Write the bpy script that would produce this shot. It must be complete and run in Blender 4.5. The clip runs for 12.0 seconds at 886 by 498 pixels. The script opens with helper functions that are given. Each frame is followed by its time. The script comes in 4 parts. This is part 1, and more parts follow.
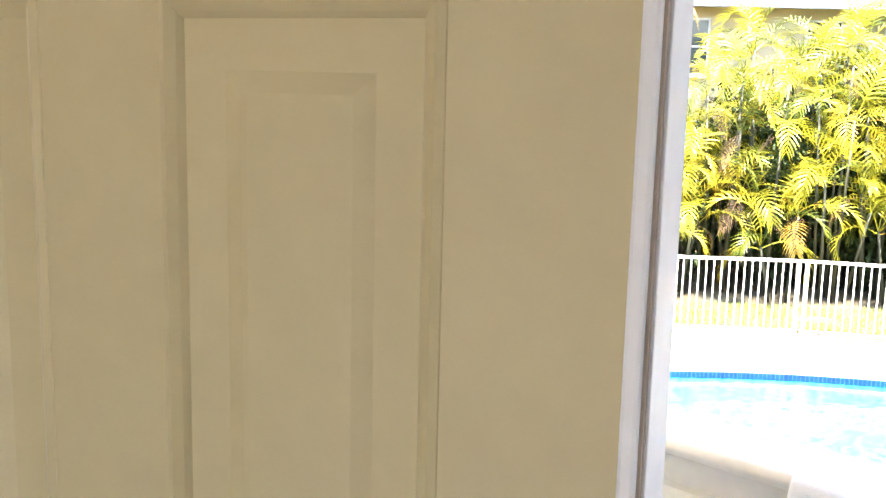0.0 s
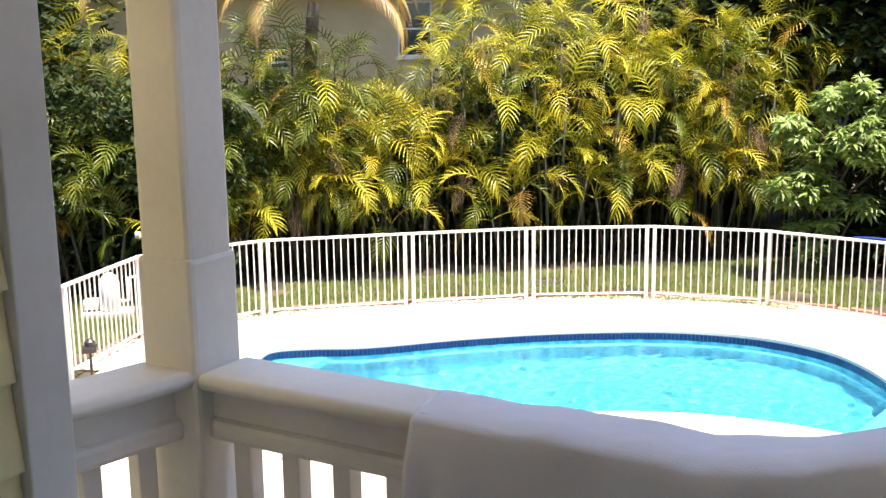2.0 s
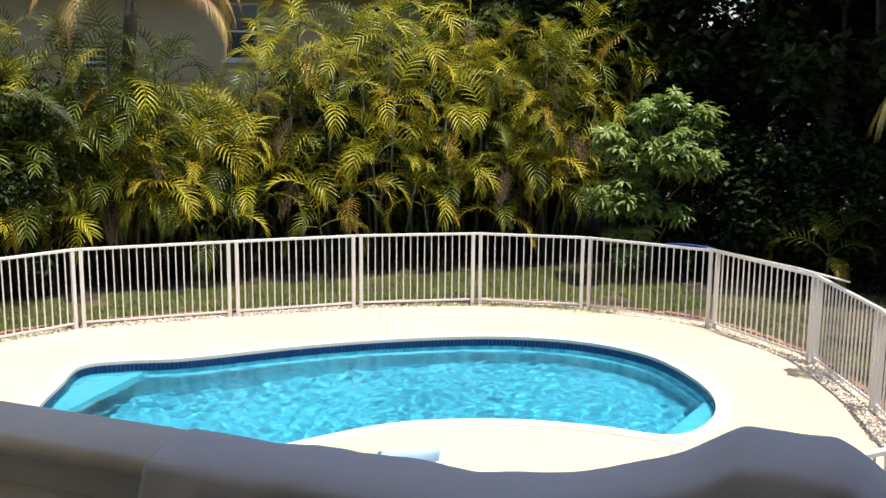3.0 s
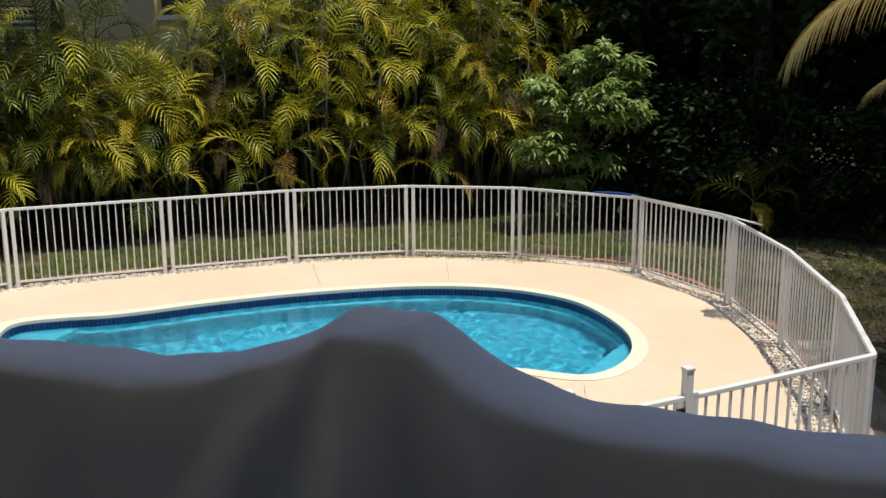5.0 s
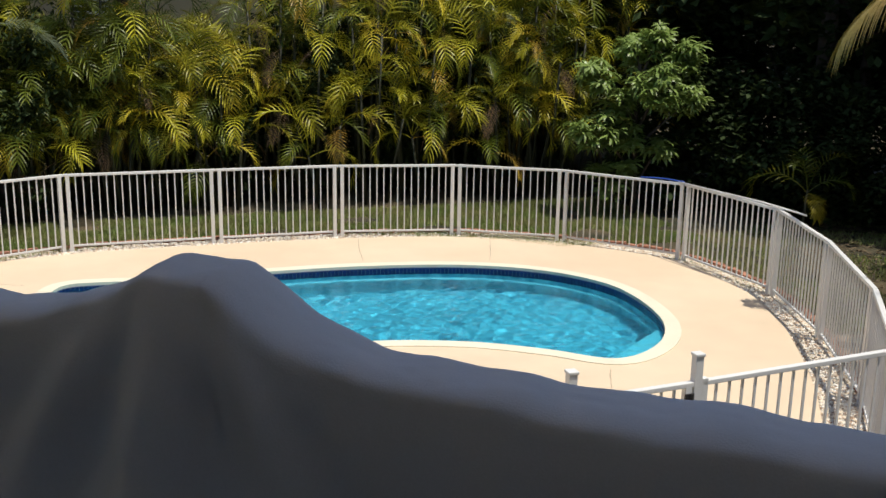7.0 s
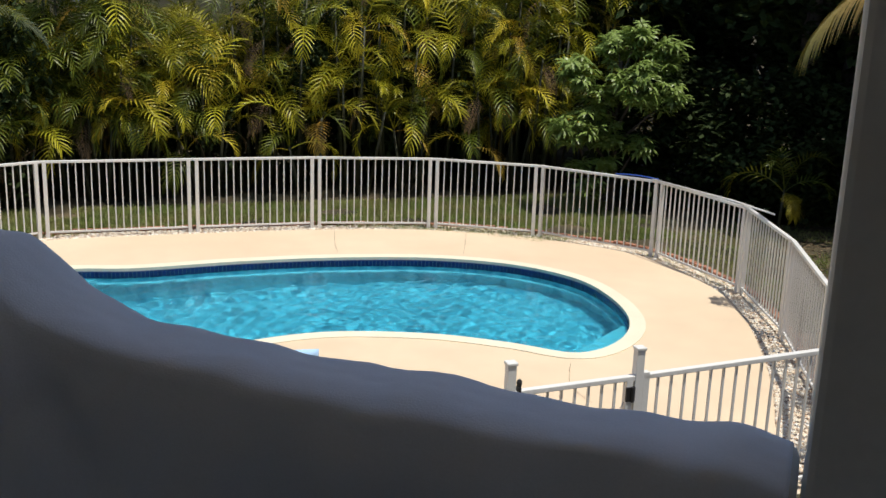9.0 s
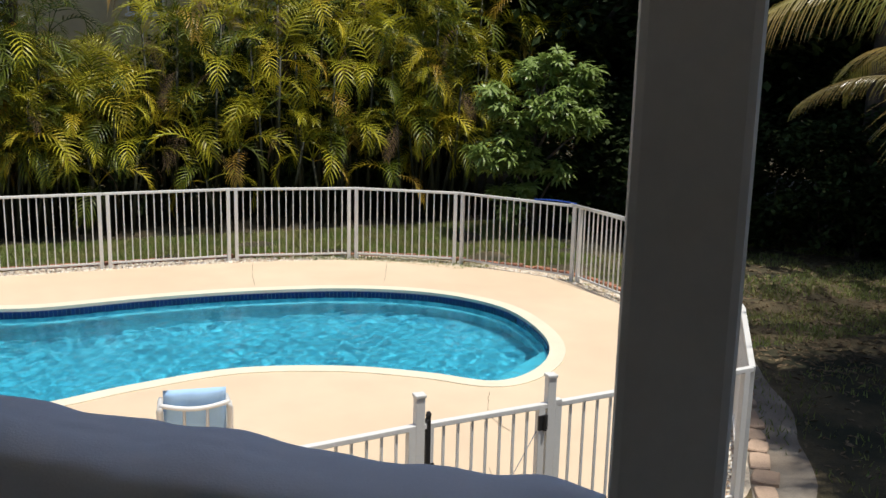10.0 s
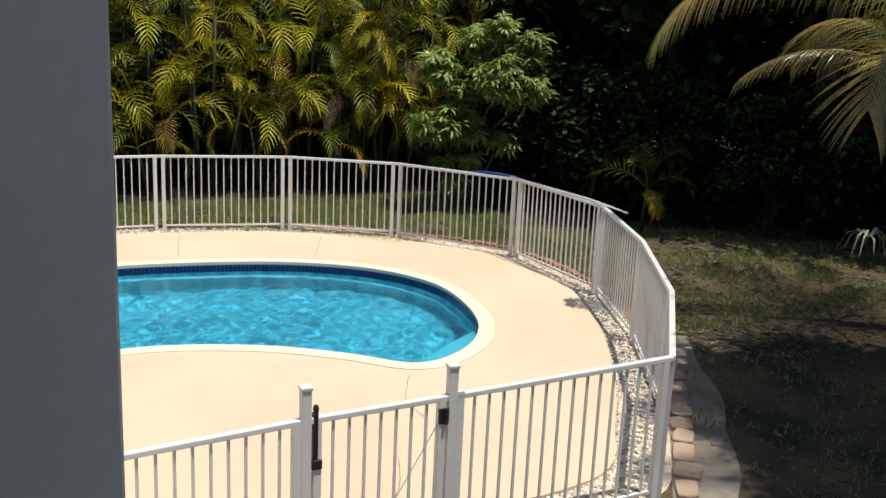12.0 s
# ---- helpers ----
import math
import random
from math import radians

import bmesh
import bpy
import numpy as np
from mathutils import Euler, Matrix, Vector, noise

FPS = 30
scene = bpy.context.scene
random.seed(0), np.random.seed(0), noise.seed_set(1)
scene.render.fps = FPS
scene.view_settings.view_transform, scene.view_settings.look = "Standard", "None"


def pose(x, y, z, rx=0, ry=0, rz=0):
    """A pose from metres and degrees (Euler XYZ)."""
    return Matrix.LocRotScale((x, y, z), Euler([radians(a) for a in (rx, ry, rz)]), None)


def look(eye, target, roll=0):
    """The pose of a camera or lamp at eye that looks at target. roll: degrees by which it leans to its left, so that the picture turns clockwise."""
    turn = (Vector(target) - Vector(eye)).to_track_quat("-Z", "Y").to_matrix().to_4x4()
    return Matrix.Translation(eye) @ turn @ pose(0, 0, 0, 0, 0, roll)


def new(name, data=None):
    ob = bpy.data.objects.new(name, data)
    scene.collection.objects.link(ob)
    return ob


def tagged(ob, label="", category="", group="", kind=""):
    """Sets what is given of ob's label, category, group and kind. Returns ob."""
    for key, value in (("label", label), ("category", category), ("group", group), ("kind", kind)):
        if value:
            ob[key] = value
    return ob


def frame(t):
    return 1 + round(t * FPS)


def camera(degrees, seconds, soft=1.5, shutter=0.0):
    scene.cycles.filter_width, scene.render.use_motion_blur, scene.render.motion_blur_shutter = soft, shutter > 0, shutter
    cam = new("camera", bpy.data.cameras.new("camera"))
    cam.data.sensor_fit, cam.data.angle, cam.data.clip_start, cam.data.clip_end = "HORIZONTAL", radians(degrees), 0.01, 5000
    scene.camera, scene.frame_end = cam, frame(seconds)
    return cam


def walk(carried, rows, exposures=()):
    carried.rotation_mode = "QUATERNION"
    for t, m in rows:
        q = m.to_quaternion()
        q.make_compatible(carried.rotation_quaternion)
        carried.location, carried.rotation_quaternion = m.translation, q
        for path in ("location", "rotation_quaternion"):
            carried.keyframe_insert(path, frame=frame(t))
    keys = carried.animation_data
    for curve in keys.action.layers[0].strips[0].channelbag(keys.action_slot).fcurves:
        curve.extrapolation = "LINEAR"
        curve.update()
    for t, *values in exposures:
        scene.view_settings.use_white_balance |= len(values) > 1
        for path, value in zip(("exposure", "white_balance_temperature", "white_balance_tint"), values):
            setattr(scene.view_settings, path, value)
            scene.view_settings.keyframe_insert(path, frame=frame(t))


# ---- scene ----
cam = camera(47.2, 12.0)
PATH = [
    (0.0, (0.039, -0.099, 3.980), (-0.074, 1.868, 3.638), 1.4),
    (0.5, (0.081, -0.152, 3.987), (0.054, 1.819, 3.650), 0.6),
    (1.0, (0.152, -0.166, 3.960), (0.233, 1.802, 3.613), -0.5),
    (1.5, (0.209, -0.145, 3.948), (0.431, 1.810, 3.590), -0.8),
    (2.0, (0.253, -0.190, 3.966), (0.622, 1.741, 3.601), -0.8),
    (2.5, (0.345, -0.140, 3.963), (0.870, 1.756, 3.604), -0.2),
    (3.0, (0.421, -0.084, 3.967), (1.102, 1.762, 3.613), 0.6),
    (4.8, (0.739, -0.5, 3.946), (1.448, 1.322, 3.526), 0.2),
    (5, (0.758, -0.54, 3.953), (1.504, 1.263, 3.515), -0.2),
    (5.5, (0.876, -0.564, 3.940), (1.696, 1.200, 3.476), 1.5),
    (6, (0.94, -0.663, 3.947), (1.608, 1.159, 3.466), 1.4),
    (6.5, (0.991, -0.679, 3.944), (1.686, 1.138, 3.481), 0.6),
    (6.7, (1.05, -0.714, 3.937), (1.7, 1.121, 3.476), 1.3),
    (8.3, (1.275, -0.941, 3.917), (1.838, 0.91, 3.412), 0.3),
    (8.5, (1.307, -0.97, 3.942), (1.89, 0.876, 3.441), 0.5),
    (9, (1.496, -0.967, 3.925), (2.111, 0.874, 3.442), 2.0),
    (9.5, (1.578, -0.985, 3.937), (2.244, 0.84, 3.459), 1.6),
    (10, (1.74, -0.89, 3.905), (2.482, 0.918, 3.48), 1.4),
    (10.5, (1.894, -0.814, 3.897), (2.764, 0.943, 3.5), 1.3),
    (11, (2.066, -0.784, 3.892), (3.027, 0.919, 3.474), 1.2),
    (11.5, (2.27, -0.713, 3.924), (3.154, 1.029, 3.493), 2.7),
    (12, (2.413, -0.555, 3.888), (3.211, 1.213, 3.403), 2.6),
]
EXPOSURES = [(0.0, 4.1, 6400, 17), (0.5, 3.72, 6700, 18), (1.0, 3.17, 7000, 15), (1.5, 2.52, 6900, 16), (2.0, 1.84, 6800, 16), (2.5, 1.24, 6700, 14), (3.0, 0.65, 6600, 12), (3.6, 0.4, 6550, 11), (4.8, 0.05, 6500, 10), (9.0, 0.05, 6500, 10), (11.0, 0.05, 6500, 10), (12.0, 0.10, 6500, 10)]
walk(cam, [(t, look(eye, goal, roll)) for t, eye, goal, roll in PATH], EXPOSURES)

# ---- light ----
SUN_DIR = Vector((0.16, -0.20, 1.0)).normalized()
sky_world = bpy.data.worlds.new("sky")
scene.world = sky_world
sky_world.use_nodes = True
wn = sky_world.node_tree
sky = wn.nodes.new("ShaderNodeTexSky")
sky.sky_type = "NISHITA"
sky.sun_disc = False
sky.sun_elevation = math.asin(SUN_DIR.z)
sky.sun_rotation = math.atan2(SUN_DIR.x, SUN_DIR.y)
wn.links.new(sky.outputs[0], wn.nodes["Background"].inputs[0])
wn.nodes["Background"].inputs[1].default_value = 0.11
sun = new("sun", bpy.data.lights.new("sun", "SUN"))
sun.data.energy = 4.2
sun.data.angle = radians(0.53)
sun.data.color = (1.0, 0.95, 0.86)
sun.matrix_world = look(SUN_DIR * 40, (0, 0, 0))


# ---- materials ----
def material(name, base, rough=0.6, vary=0.15, scale=8.0, fine=90.0, bump=0.15, metal=0.0, spec=0.5, second=None, mask=1.5, per_object=0.0, leaf=0.0):
    """Base colour with large stains, fine grain and relief. leaf: share of light that shines through."""
    m = bpy.data.materials.new(name)
    m.use_nodes = True
    nt = m.node_tree
    bsdf = nt.nodes["Principled BSDF"]
    geo = nt.nodes.new("ShaderNodeTexCoord")
    big = nt.nodes.new("ShaderNodeTexNoise")
    big.inputs["Scale"].default_value = mask
    big.inputs["Detail"].default_value = 6
    small = nt.nodes.new("ShaderNodeTexNoise")
    small.inputs["Scale"].default_value = fine
    small.inputs["Detail"].default_value = 3
    mid = nt.nodes.new("ShaderNodeTexNoise")
    mid.inputs["Scale"].default_value = scale
    mid.inputs["Detail"].default_value = 5
    for t in (big, small, mid):
        nt.links.new(geo.outputs["Object"], t.inputs["Vector"])
    ramp = nt.nodes.new("ShaderNodeMapRange")
    ramp.inputs["From Min"].default_value, ramp.inputs["From Max"].default_value = 0.38, 0.66
    nt.links.new(big.outputs["Fac"], ramp.inputs["Value"])
    mix = nt.nodes.new("ShaderNodeMix")
    mix.data_type = "RGBA"
    mix.inputs["A"].default_value = (*base, 1)
    other = second if second else tuple(c * (1 - vary) for c in base)
    mix.inputs["B"].default_value = (*other, 1)
    nt.links.new(ramp.outputs[0], mix.inputs["Factor"])
    add = nt.nodes.new("ShaderNodeMath")
    add.operation = "ADD"
    nt.links.new(mid.outputs["Fac"], add.inputs[0])
    nt.links.new(small.outputs["Fac"], add.inputs[1])
    grain = nt.nodes.new("ShaderNodeMapRange")
    grain.inputs["From Min"].default_value, grain.inputs["From Max"].default_value = 0.6, 1.4
    grain.inputs["To Min"].default_value, grain.inputs["To Max"].default_value = 1 - vary, 1 + vary
    nt.links.new(add.outputs[0], grain.inputs["Value"])
    value = grain.outputs[0]
    if per_object:
        info = nt.nodes.new("ShaderNodeObjectInfo")
        spread = nt.nodes.new("ShaderNodeMapRange")
        spread.inputs["To Min"].default_value, spread.inputs["To Max"].default_value = 1 - per_object, 1 + per_object
        nt.links.new(info.outputs["Random"], spread.inputs["Value"])
        times = nt.nodes.new("ShaderNodeMath")
        times.operation = "MULTIPLY"
        nt.links.new(value, times.inputs[0])
        nt.links.new(spread.outputs[0], times.inputs[1])
        value = times.outputs[0]
    tint = nt.nodes.new("ShaderNodeVectorMath")
    tint.operation = "SCALE"
    nt.links.new(mix.outputs["Result"], tint.inputs[0])
    nt.links.new(value, tint.inputs["Scale"])
    nt.links.new(tint.outputs[0], bsdf.inputs["Base Color"])
    bsdf.inputs["Metallic"].default_value = metal
    bsdf.inputs["Specular IOR Level"].default_value = spec
    rr = nt.nodes.new("ShaderNodeMapRange")
    rr.inputs["To Min"].default_value, rr.inputs["To Max"].default_value = max(rough - 0.1, 0.02), min(rough + 0.1, 1)
    nt.links.new(mid.outputs["Fac"], rr.inputs["Value"])
    nt.links.new(rr.outputs[0], bsdf.inputs["Roughness"])
    if bump:
        bp = nt.nodes.new("ShaderNodeBump")
        bp.inputs["Strength"].default_value = bump
        bp.inputs["Distance"].default_value = 0.01
        nt.links.new(add.outputs[0], bp.inputs["Height"])
        nt.links.new(bp.outputs[0], bsdf.inputs["Normal"])
    if leaf:
        glow = nt.nodes.new("ShaderNodeBsdfTranslucent")
        nt.links.new(tint.outputs[0], glow.inputs["Color"])
        both = nt.nodes.new("ShaderNodeMixShader")
        both.inputs[0].default_value = leaf
        nt.links.new(bsdf.outputs[0], both.inputs[1])
        nt.links.new(glow.outputs[0], both.inputs[2])
        nt.links.new(both.outputs[0], nt.nodes["Material Output"].inputs[0])
    return m


WHITE_METAL = material("white_enamel", (0.74, 0.73, 0.70), 0.4, 0.06, 3, 60, 0.03)
DECK = material("peach_deck_coating", (0.67, 0.52, 0.36), 0.75, 0.06, 2.5, 160, 0.10, second=(0.71, 0.565, 0.40), mask=0.5)
COPING = material("cream_coping", (0.76, 0.70, 0.54), 0.7, 0.06, 4, 150, 0.10)
PLASTER = material("pool_plaster", (0.66, 0.80, 0.84), 0.7, 0.2, 9, 26, 0.05, second=(0.56, 0.74, 0.80), mask=5)
STEP = material("pool_step_plaster", (0.85, 0.88, 0.88), 0.7, 0.05, 3, 60, 0.05)
TILE = material("cobalt_tile", (0.010, 0.030, 0.13), 0.15, 0.2, 12, 80, 0.03, per_object=0.14)
# Light caustics on the basin wall are put into the colour as vertical streaks.
WALL_PLASTER = material("caustic_streaked_plaster", (0.78, 0.86, 0.88), 0.7, 0.15, 9, 26, 0.05, second=(0.30, 0.50, 0.60), mask=7)
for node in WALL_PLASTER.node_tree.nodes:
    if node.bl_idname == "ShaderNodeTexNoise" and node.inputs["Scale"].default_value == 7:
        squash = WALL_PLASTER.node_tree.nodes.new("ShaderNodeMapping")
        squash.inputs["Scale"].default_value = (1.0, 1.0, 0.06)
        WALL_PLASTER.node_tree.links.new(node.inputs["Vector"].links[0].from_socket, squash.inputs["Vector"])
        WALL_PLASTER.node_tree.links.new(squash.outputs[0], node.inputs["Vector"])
GROUT = material("grey_grout", (0.30, 0.33, 0.38), 0.8, 0.15)
# Base darkened to deepen the lawn's shade; second tone gives the lit brown patches.
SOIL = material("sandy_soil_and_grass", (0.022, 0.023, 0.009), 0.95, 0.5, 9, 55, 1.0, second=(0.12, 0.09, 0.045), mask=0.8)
PEBBLE = material("mixed_pebble", (0.68, 0.60, 0.48), 0.8, 0.3, 14, 90, 0.2, second=(0.56, 0.45, 0.33), mask=9)
BRICK = material("red_brick", (0.36, 0.17, 0.105), 0.85, 0.25, 12, 80, 0.3, per_object=0.35)
STONE = material("pink_flagstone", (0.46, 0.33, 0.24), 0.85, 0.25, 6, 60, 0.3, per_object=0.25)
DIRT = material("trodden_dirt", (0.27, 0.235, 0.19), 0.95, 0.35, 6, 70, 0.6, second=(0.17, 0.14, 0.11), mask=3)
PAINT = material("white_porch_paint", (0.80, 0.79, 0.76), 0.55, 0.05, 3, 50, 0.06, second=(0.63, 0.60, 0.55), mask=1.7)
CLOTH = material("white_cotton_sheet", (0.87, 0.89, 0.95), 0.9, 0.04, 6, 260, 0.10, spec=0.2, leaf=0.25)
DOOR = material("cream_door_paint", (0.52, 0.435, 0.225), 0.5, 0.04, 2, 40, 0.04)
CEIL = material("pale_blue_ceiling_paint", (0.70, 0.71, 0.74), 0.8, 0.04)
CONCRETE = material("warm_concrete", (0.56, 0.50, 0.42), 0.9, 0.1)
SIDING = material("yellow_lap_siding_paint", (0.80, 0.71, 0.40), 0.55, 0.06, 3, 60, 0.06, second=(0.74, 0.64, 0.34), mask=2.5)
SEAL = material("brown_seal", (0.33, 0.26, 0.19), 0.8, 0.2)
STUCCO = material("tan_stucco", (0.56, 0.44, 0.25), 0.9, 0.08, 4, 120, 0.3)
ROOM = material("room_plaster", (0.52, 0.50, 0.49), 0.9, 0.05)
ROOF = material("barrel_roof", (0.30, 0.16, 0.10), 0.85, 0.3)
PLANK = material("grey_porch_boards", (0.17, 0.165, 0.17), 0.7, 0.15, per_object=0.1)
BLACK = material("black_plastic", (0.018, 0.018, 0.02), 0.45, 0.2, bump=0.03)
BLUE = material("sky_blue_cushion_fabric", (0.40, 0.62, 0.90), 0.85, 0.06, 10, 300, 0.15)
NAVY = material("navy_cushion_underside", (0.03, 0.05, 0.12), 0.85, 0.1)
RAIL_BLUE = material("blue_hose", (0.02, 0.07, 0.35), 0.4, 0.1)
BARK = material("grey_palm_bark", (0.095, 0.075, 0.058), 0.9, 0.35, 9, 60, 0.5)
CANE = material("green_palm_cane", (0.04, 0.042, 0.018), 0.6, 0.3)
LEAF_GREEN = material("areca_leaf_green", (0.072, 0.100, 0.010), 0.4, 0.3, 1.2, 30, 0.0, spec=0.3, leaf=0.18, second=(0.13, 0.145, 0.013), mask=0.7, per_object=0.3)
LEAF_YELLOW = material("areca_leaf_yellow", (0.50, 0.37, 0.025), 0.4, 0.25, 1.2, 30, 0.0, spec=0.3, leaf=0.18, second=(0.36, 0.35, 0.025), mask=0.7, per_object=0.25)
LEAF_LIME = material("areca_leaf_lime", (0.29, 0.29, 0.02), 0.38, 0.25, 1.2, 30, 0.0, spec=0.3, leaf=0.25, second=(0.41, 0.36, 0.022), mask=0.7, per_object=0.3)
LEAF_ORANGE = material("areca_leaf_ageing_orange", (0.50, 0.28, 0.03), 0.45, 0.25, 1.2, 30, 0.0, leaf=0.22, second=(0.42, 0.33, 0.04), mask=0.9, per_object=0.25)
LEAF_GOLD = material("drying_coconut_leaf", (0.46, 0.33, 0.09), 0.5, 0.3, 1.5, 30, 0.0, leaf=0.2, second=(0.30, 0.17, 0.07), mask=1.2, per_object=0.25)
LEAF_BROWN = material("dry_palm_leaf", (0.24, 0.15, 0.075), 0.8, 0.3, 2, 30, 0.0, leaf=0.15, per_object=0.3)
LEAF_COCO = material("coconut_leaf", (0.20, 0.21, 0.05), 0.28, 0.3, 1.5, 30, 0.0, leaf=0.18, second=(0.30, 0.21, 0.06), mask=0.9, per_object=0.2)
LEAF_MANGO = material("mango_leaf", (0.26, 0.36, 0.085), 0.4, 0.3, 2, 30, 0.0, leaf=0.25)
LEAF_PALE = material("pale_fan_leaf", (0.36, 0.42, 0.28), 0.5, 0.2, 3, 30, 0.0, leaf=0.2)
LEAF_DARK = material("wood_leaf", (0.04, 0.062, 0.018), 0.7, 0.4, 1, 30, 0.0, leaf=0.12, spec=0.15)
GLASS = bpy.data.materials.new("window_glass")
GLASS.use_nodes = True
g = GLASS.node_tree.nodes["Principled BSDF"]
g.inputs["Base Color"].default_value = (0.03, 0.05, 0.06, 1)
g.inputs["Roughness"].default_value = 0.06
WATER = bpy.data.materials.new("pool_water")
WATER.use_nodes = True
nt = WATER.node_tree
g = nt.nodes["Principled BSDF"]
g.inputs["Base Color"].default_value = (0.09, 0.62, 0.83, 1)
g.inputs["Transmission Weight"].default_value = 1.0
g.inputs["IOR"].default_value = 1.33
g.inputs["Roughness"].default_value = 0.0
co = nt.nodes.new("ShaderNodeTexCoord")
wave = nt.nodes.new("ShaderNodeTexNoise")
wave.inputs["Scale"].default_value = 20.0
wave.inputs["Detail"].default_value = 2.0
bp = nt.nodes.new("ShaderNodeBump")
bp.inputs["Strength"].default_value = 0.4
bp.inputs["Distance"].default_value = 0.008
nt.links.new(co.outputs["Object"], wave.inputs["Vector"])
nt.links.new(wave.outputs["Fac"], bp.inputs["Height"])
nt.links.new(bp.outputs[0], g.inputs["Normal"])


# ---- small builders ----
def mesh_of(name, bm, mat):
    me = bpy.data.meshes.new(name)
    bm.normal_update()
    bm.to_mesh(me)
    bm.free()
    for m in (mat if isinstance(mat, (list, tuple)) else (mat,)):
        me.materials.append(m)
    return me


def part(name, bm, mat, parent=None, label="", smooth=False):
    me = mesh_of(name, bm, mat) if isinstance(bm, bmesh.types.BMesh) else bm
    if smooth:
        for p in me.polygons:
            p.use_smooth = True
    ob = new(name, me)
    if parent:
        ob.parent = parent
    return tagged(ob, label)


def empty(name, m, label, category, group="", kind=""):
    ob = new(name)
    ob.matrix_world = m
    return tagged(ob, label, category, group, kind)


def box(bm, x0, x1, y0, y1, z0, z1, bevel=0.0, m=None):
    """A box, with edges rounded by bevel, added to bm."""
    geo = bmesh.ops.create_cube(bm, size=1, matrix=Matrix.Translation(((x0 + x1) / 2, (y0 + y1) / 2, (z0 + z1) / 2)) @ Matrix.Diagonal((x1 - x0, y1 - y0, z1 - z0, 1)))
    vs = geo["verts"]
    if bevel:
        es = list({e for v in vs for e in v.link_edges})
        out = bmesh.ops.bevel(bm, geom=es, offset=bevel, segments=2, affect="EDGES", profile=0.5)
        vs = list({v for f in out["faces"] for v in f.verts} | {v for v in vs if v.is_valid})
    if m is not None:
        bmesh.ops.transform(bm, matrix=m, verts=vs)
    return bm


def boxed(*a, bevel=0.0, m=None):
    return box(bmesh.new(), *a, bevel=bevel, m=m)


def tube(bm, pts, radii, sides=8, cap=True):
    """A round bar along pts with the radius at each."""
    rings = []
    for i, p in enumerate(pts):
        a, b = pts[max(i - 1, 0)], pts[min(i + 1, len(pts) - 1)]
        t = (Vector(b) - Vector(a)).normalized()
        side = t.cross(Vector((0, 0, 1)))
        side = side.normalized() if side.length > 1e-3 else Vector((1, 0, 0))
        up = side.cross(t)
        rings.append([bm.verts.new(Vector(p) + (side * math.cos(k) + up * math.sin(k)) * radii[i]) for k in (2 * math.pi * j / sides for j in range(sides))])
    for r0, r1 in zip(rings, rings[1:]):
        for j in range(sides):
            bm.faces.new((r0[j], r0[(j + 1) % sides], r1[(j + 1) % sides], r1[j]))
    if cap:
        bm.faces.new(rings[0][::-1])
        bm.faces.new(rings[-1])
    return bm


def spline(ctrl, per=8, closed=True):
    """Catmull-Rom curve through plan points."""
    n = len(ctrl)
    out = []
    for i in range(n if closed else n - 1):
        p = [Vector(ctrl[(i + k) % n] if closed else ctrl[min(max(i + k, 0), n - 1)]) for k in (-1, 0, 1, 2)]
        for j in range(per):
            t = j / per
            out.append(0.5 * (2 * p[1] + (p[2] - p[0]) * t + (2 * p[0] - 5 * p[1] + 4 * p[2] - p[3]) * t * t + (3 * p[1] - p[0] - 3 * p[2] + p[3]) * t ** 3))
    if not closed:
        out.append(Vector(ctrl[-1]))
    return out


def offset(loop, d):
    """The closed plan loop moved outwards by d (loop runs clockwise or not)."""
    area = sum(a.x * b.y - b.x * a.y for a, b in zip(loop, loop[1:] + loop[:1]))
    out = []
    for i, p in enumerate(loop):
        t = (loop[(i + 1) % len(loop)] - loop[i - 1]).normalized()
        out.append(p + Vector((t.y, -t.x)) * (d if area > 0 else -d))
    return out


def sheet(loops, z):
    """A flat sheet bounded by the first loop with the others as holes."""
    bm = bmesh.new()
    edges = []
    for loop in loops:
        vs = [bm.verts.new((p[0], p[1], z)) for p in loop]
        edges += [bm.edges.new((vs[i - 1], vs[i])) for i in range(len(vs))]
    bmesh.ops.triangle_fill(bm, edges=edges, use_beauty=True, use_dissolve=False)
    for f in bm.faces:
        if f.normal.z < 0:
            f.normal_flip()
    return bm


def band(bm, loop, z0, z1, loop1=None):
    """A wall along a closed loop from z0 to z1 (to loop1 at z1, where given)."""
    loop1 = loop1 or loop
    a = [bm.verts.new((p.x, p.y, z0)) for p in loop]
    b = [bm.verts.new((p.x, p.y, z1)) for p in loop1]
    for i in range(len(a)):
        bm.faces.new((a[i - 1], a[i], b[i], b[i - 1]))
    return bm


# ---- pool, deck and ground ----
POOL = spline([(-0.05, 12.25), (0.18, 13.0), (0.42, 13.72), (1.0, 13.78), (1.8, 13.66), (3.2, 13.77), (4.6, 13.74), (6.1, 13.46),
               (7.2, 12.86), (7.82, 12.0), (7.93, 11.1), (7.72, 10.05), (7.2, 9.3), (6.5, 8.99), (5.85, 9.5), (5.0, 10.02),
               (3.8, 10.33), (2.6, 10.13), (1.6, 9.83), (0.6, 9.85), (-0.1, 10.55), (-0.22, 11.4)], 6)
COPE = offset(POOL, 0.20)
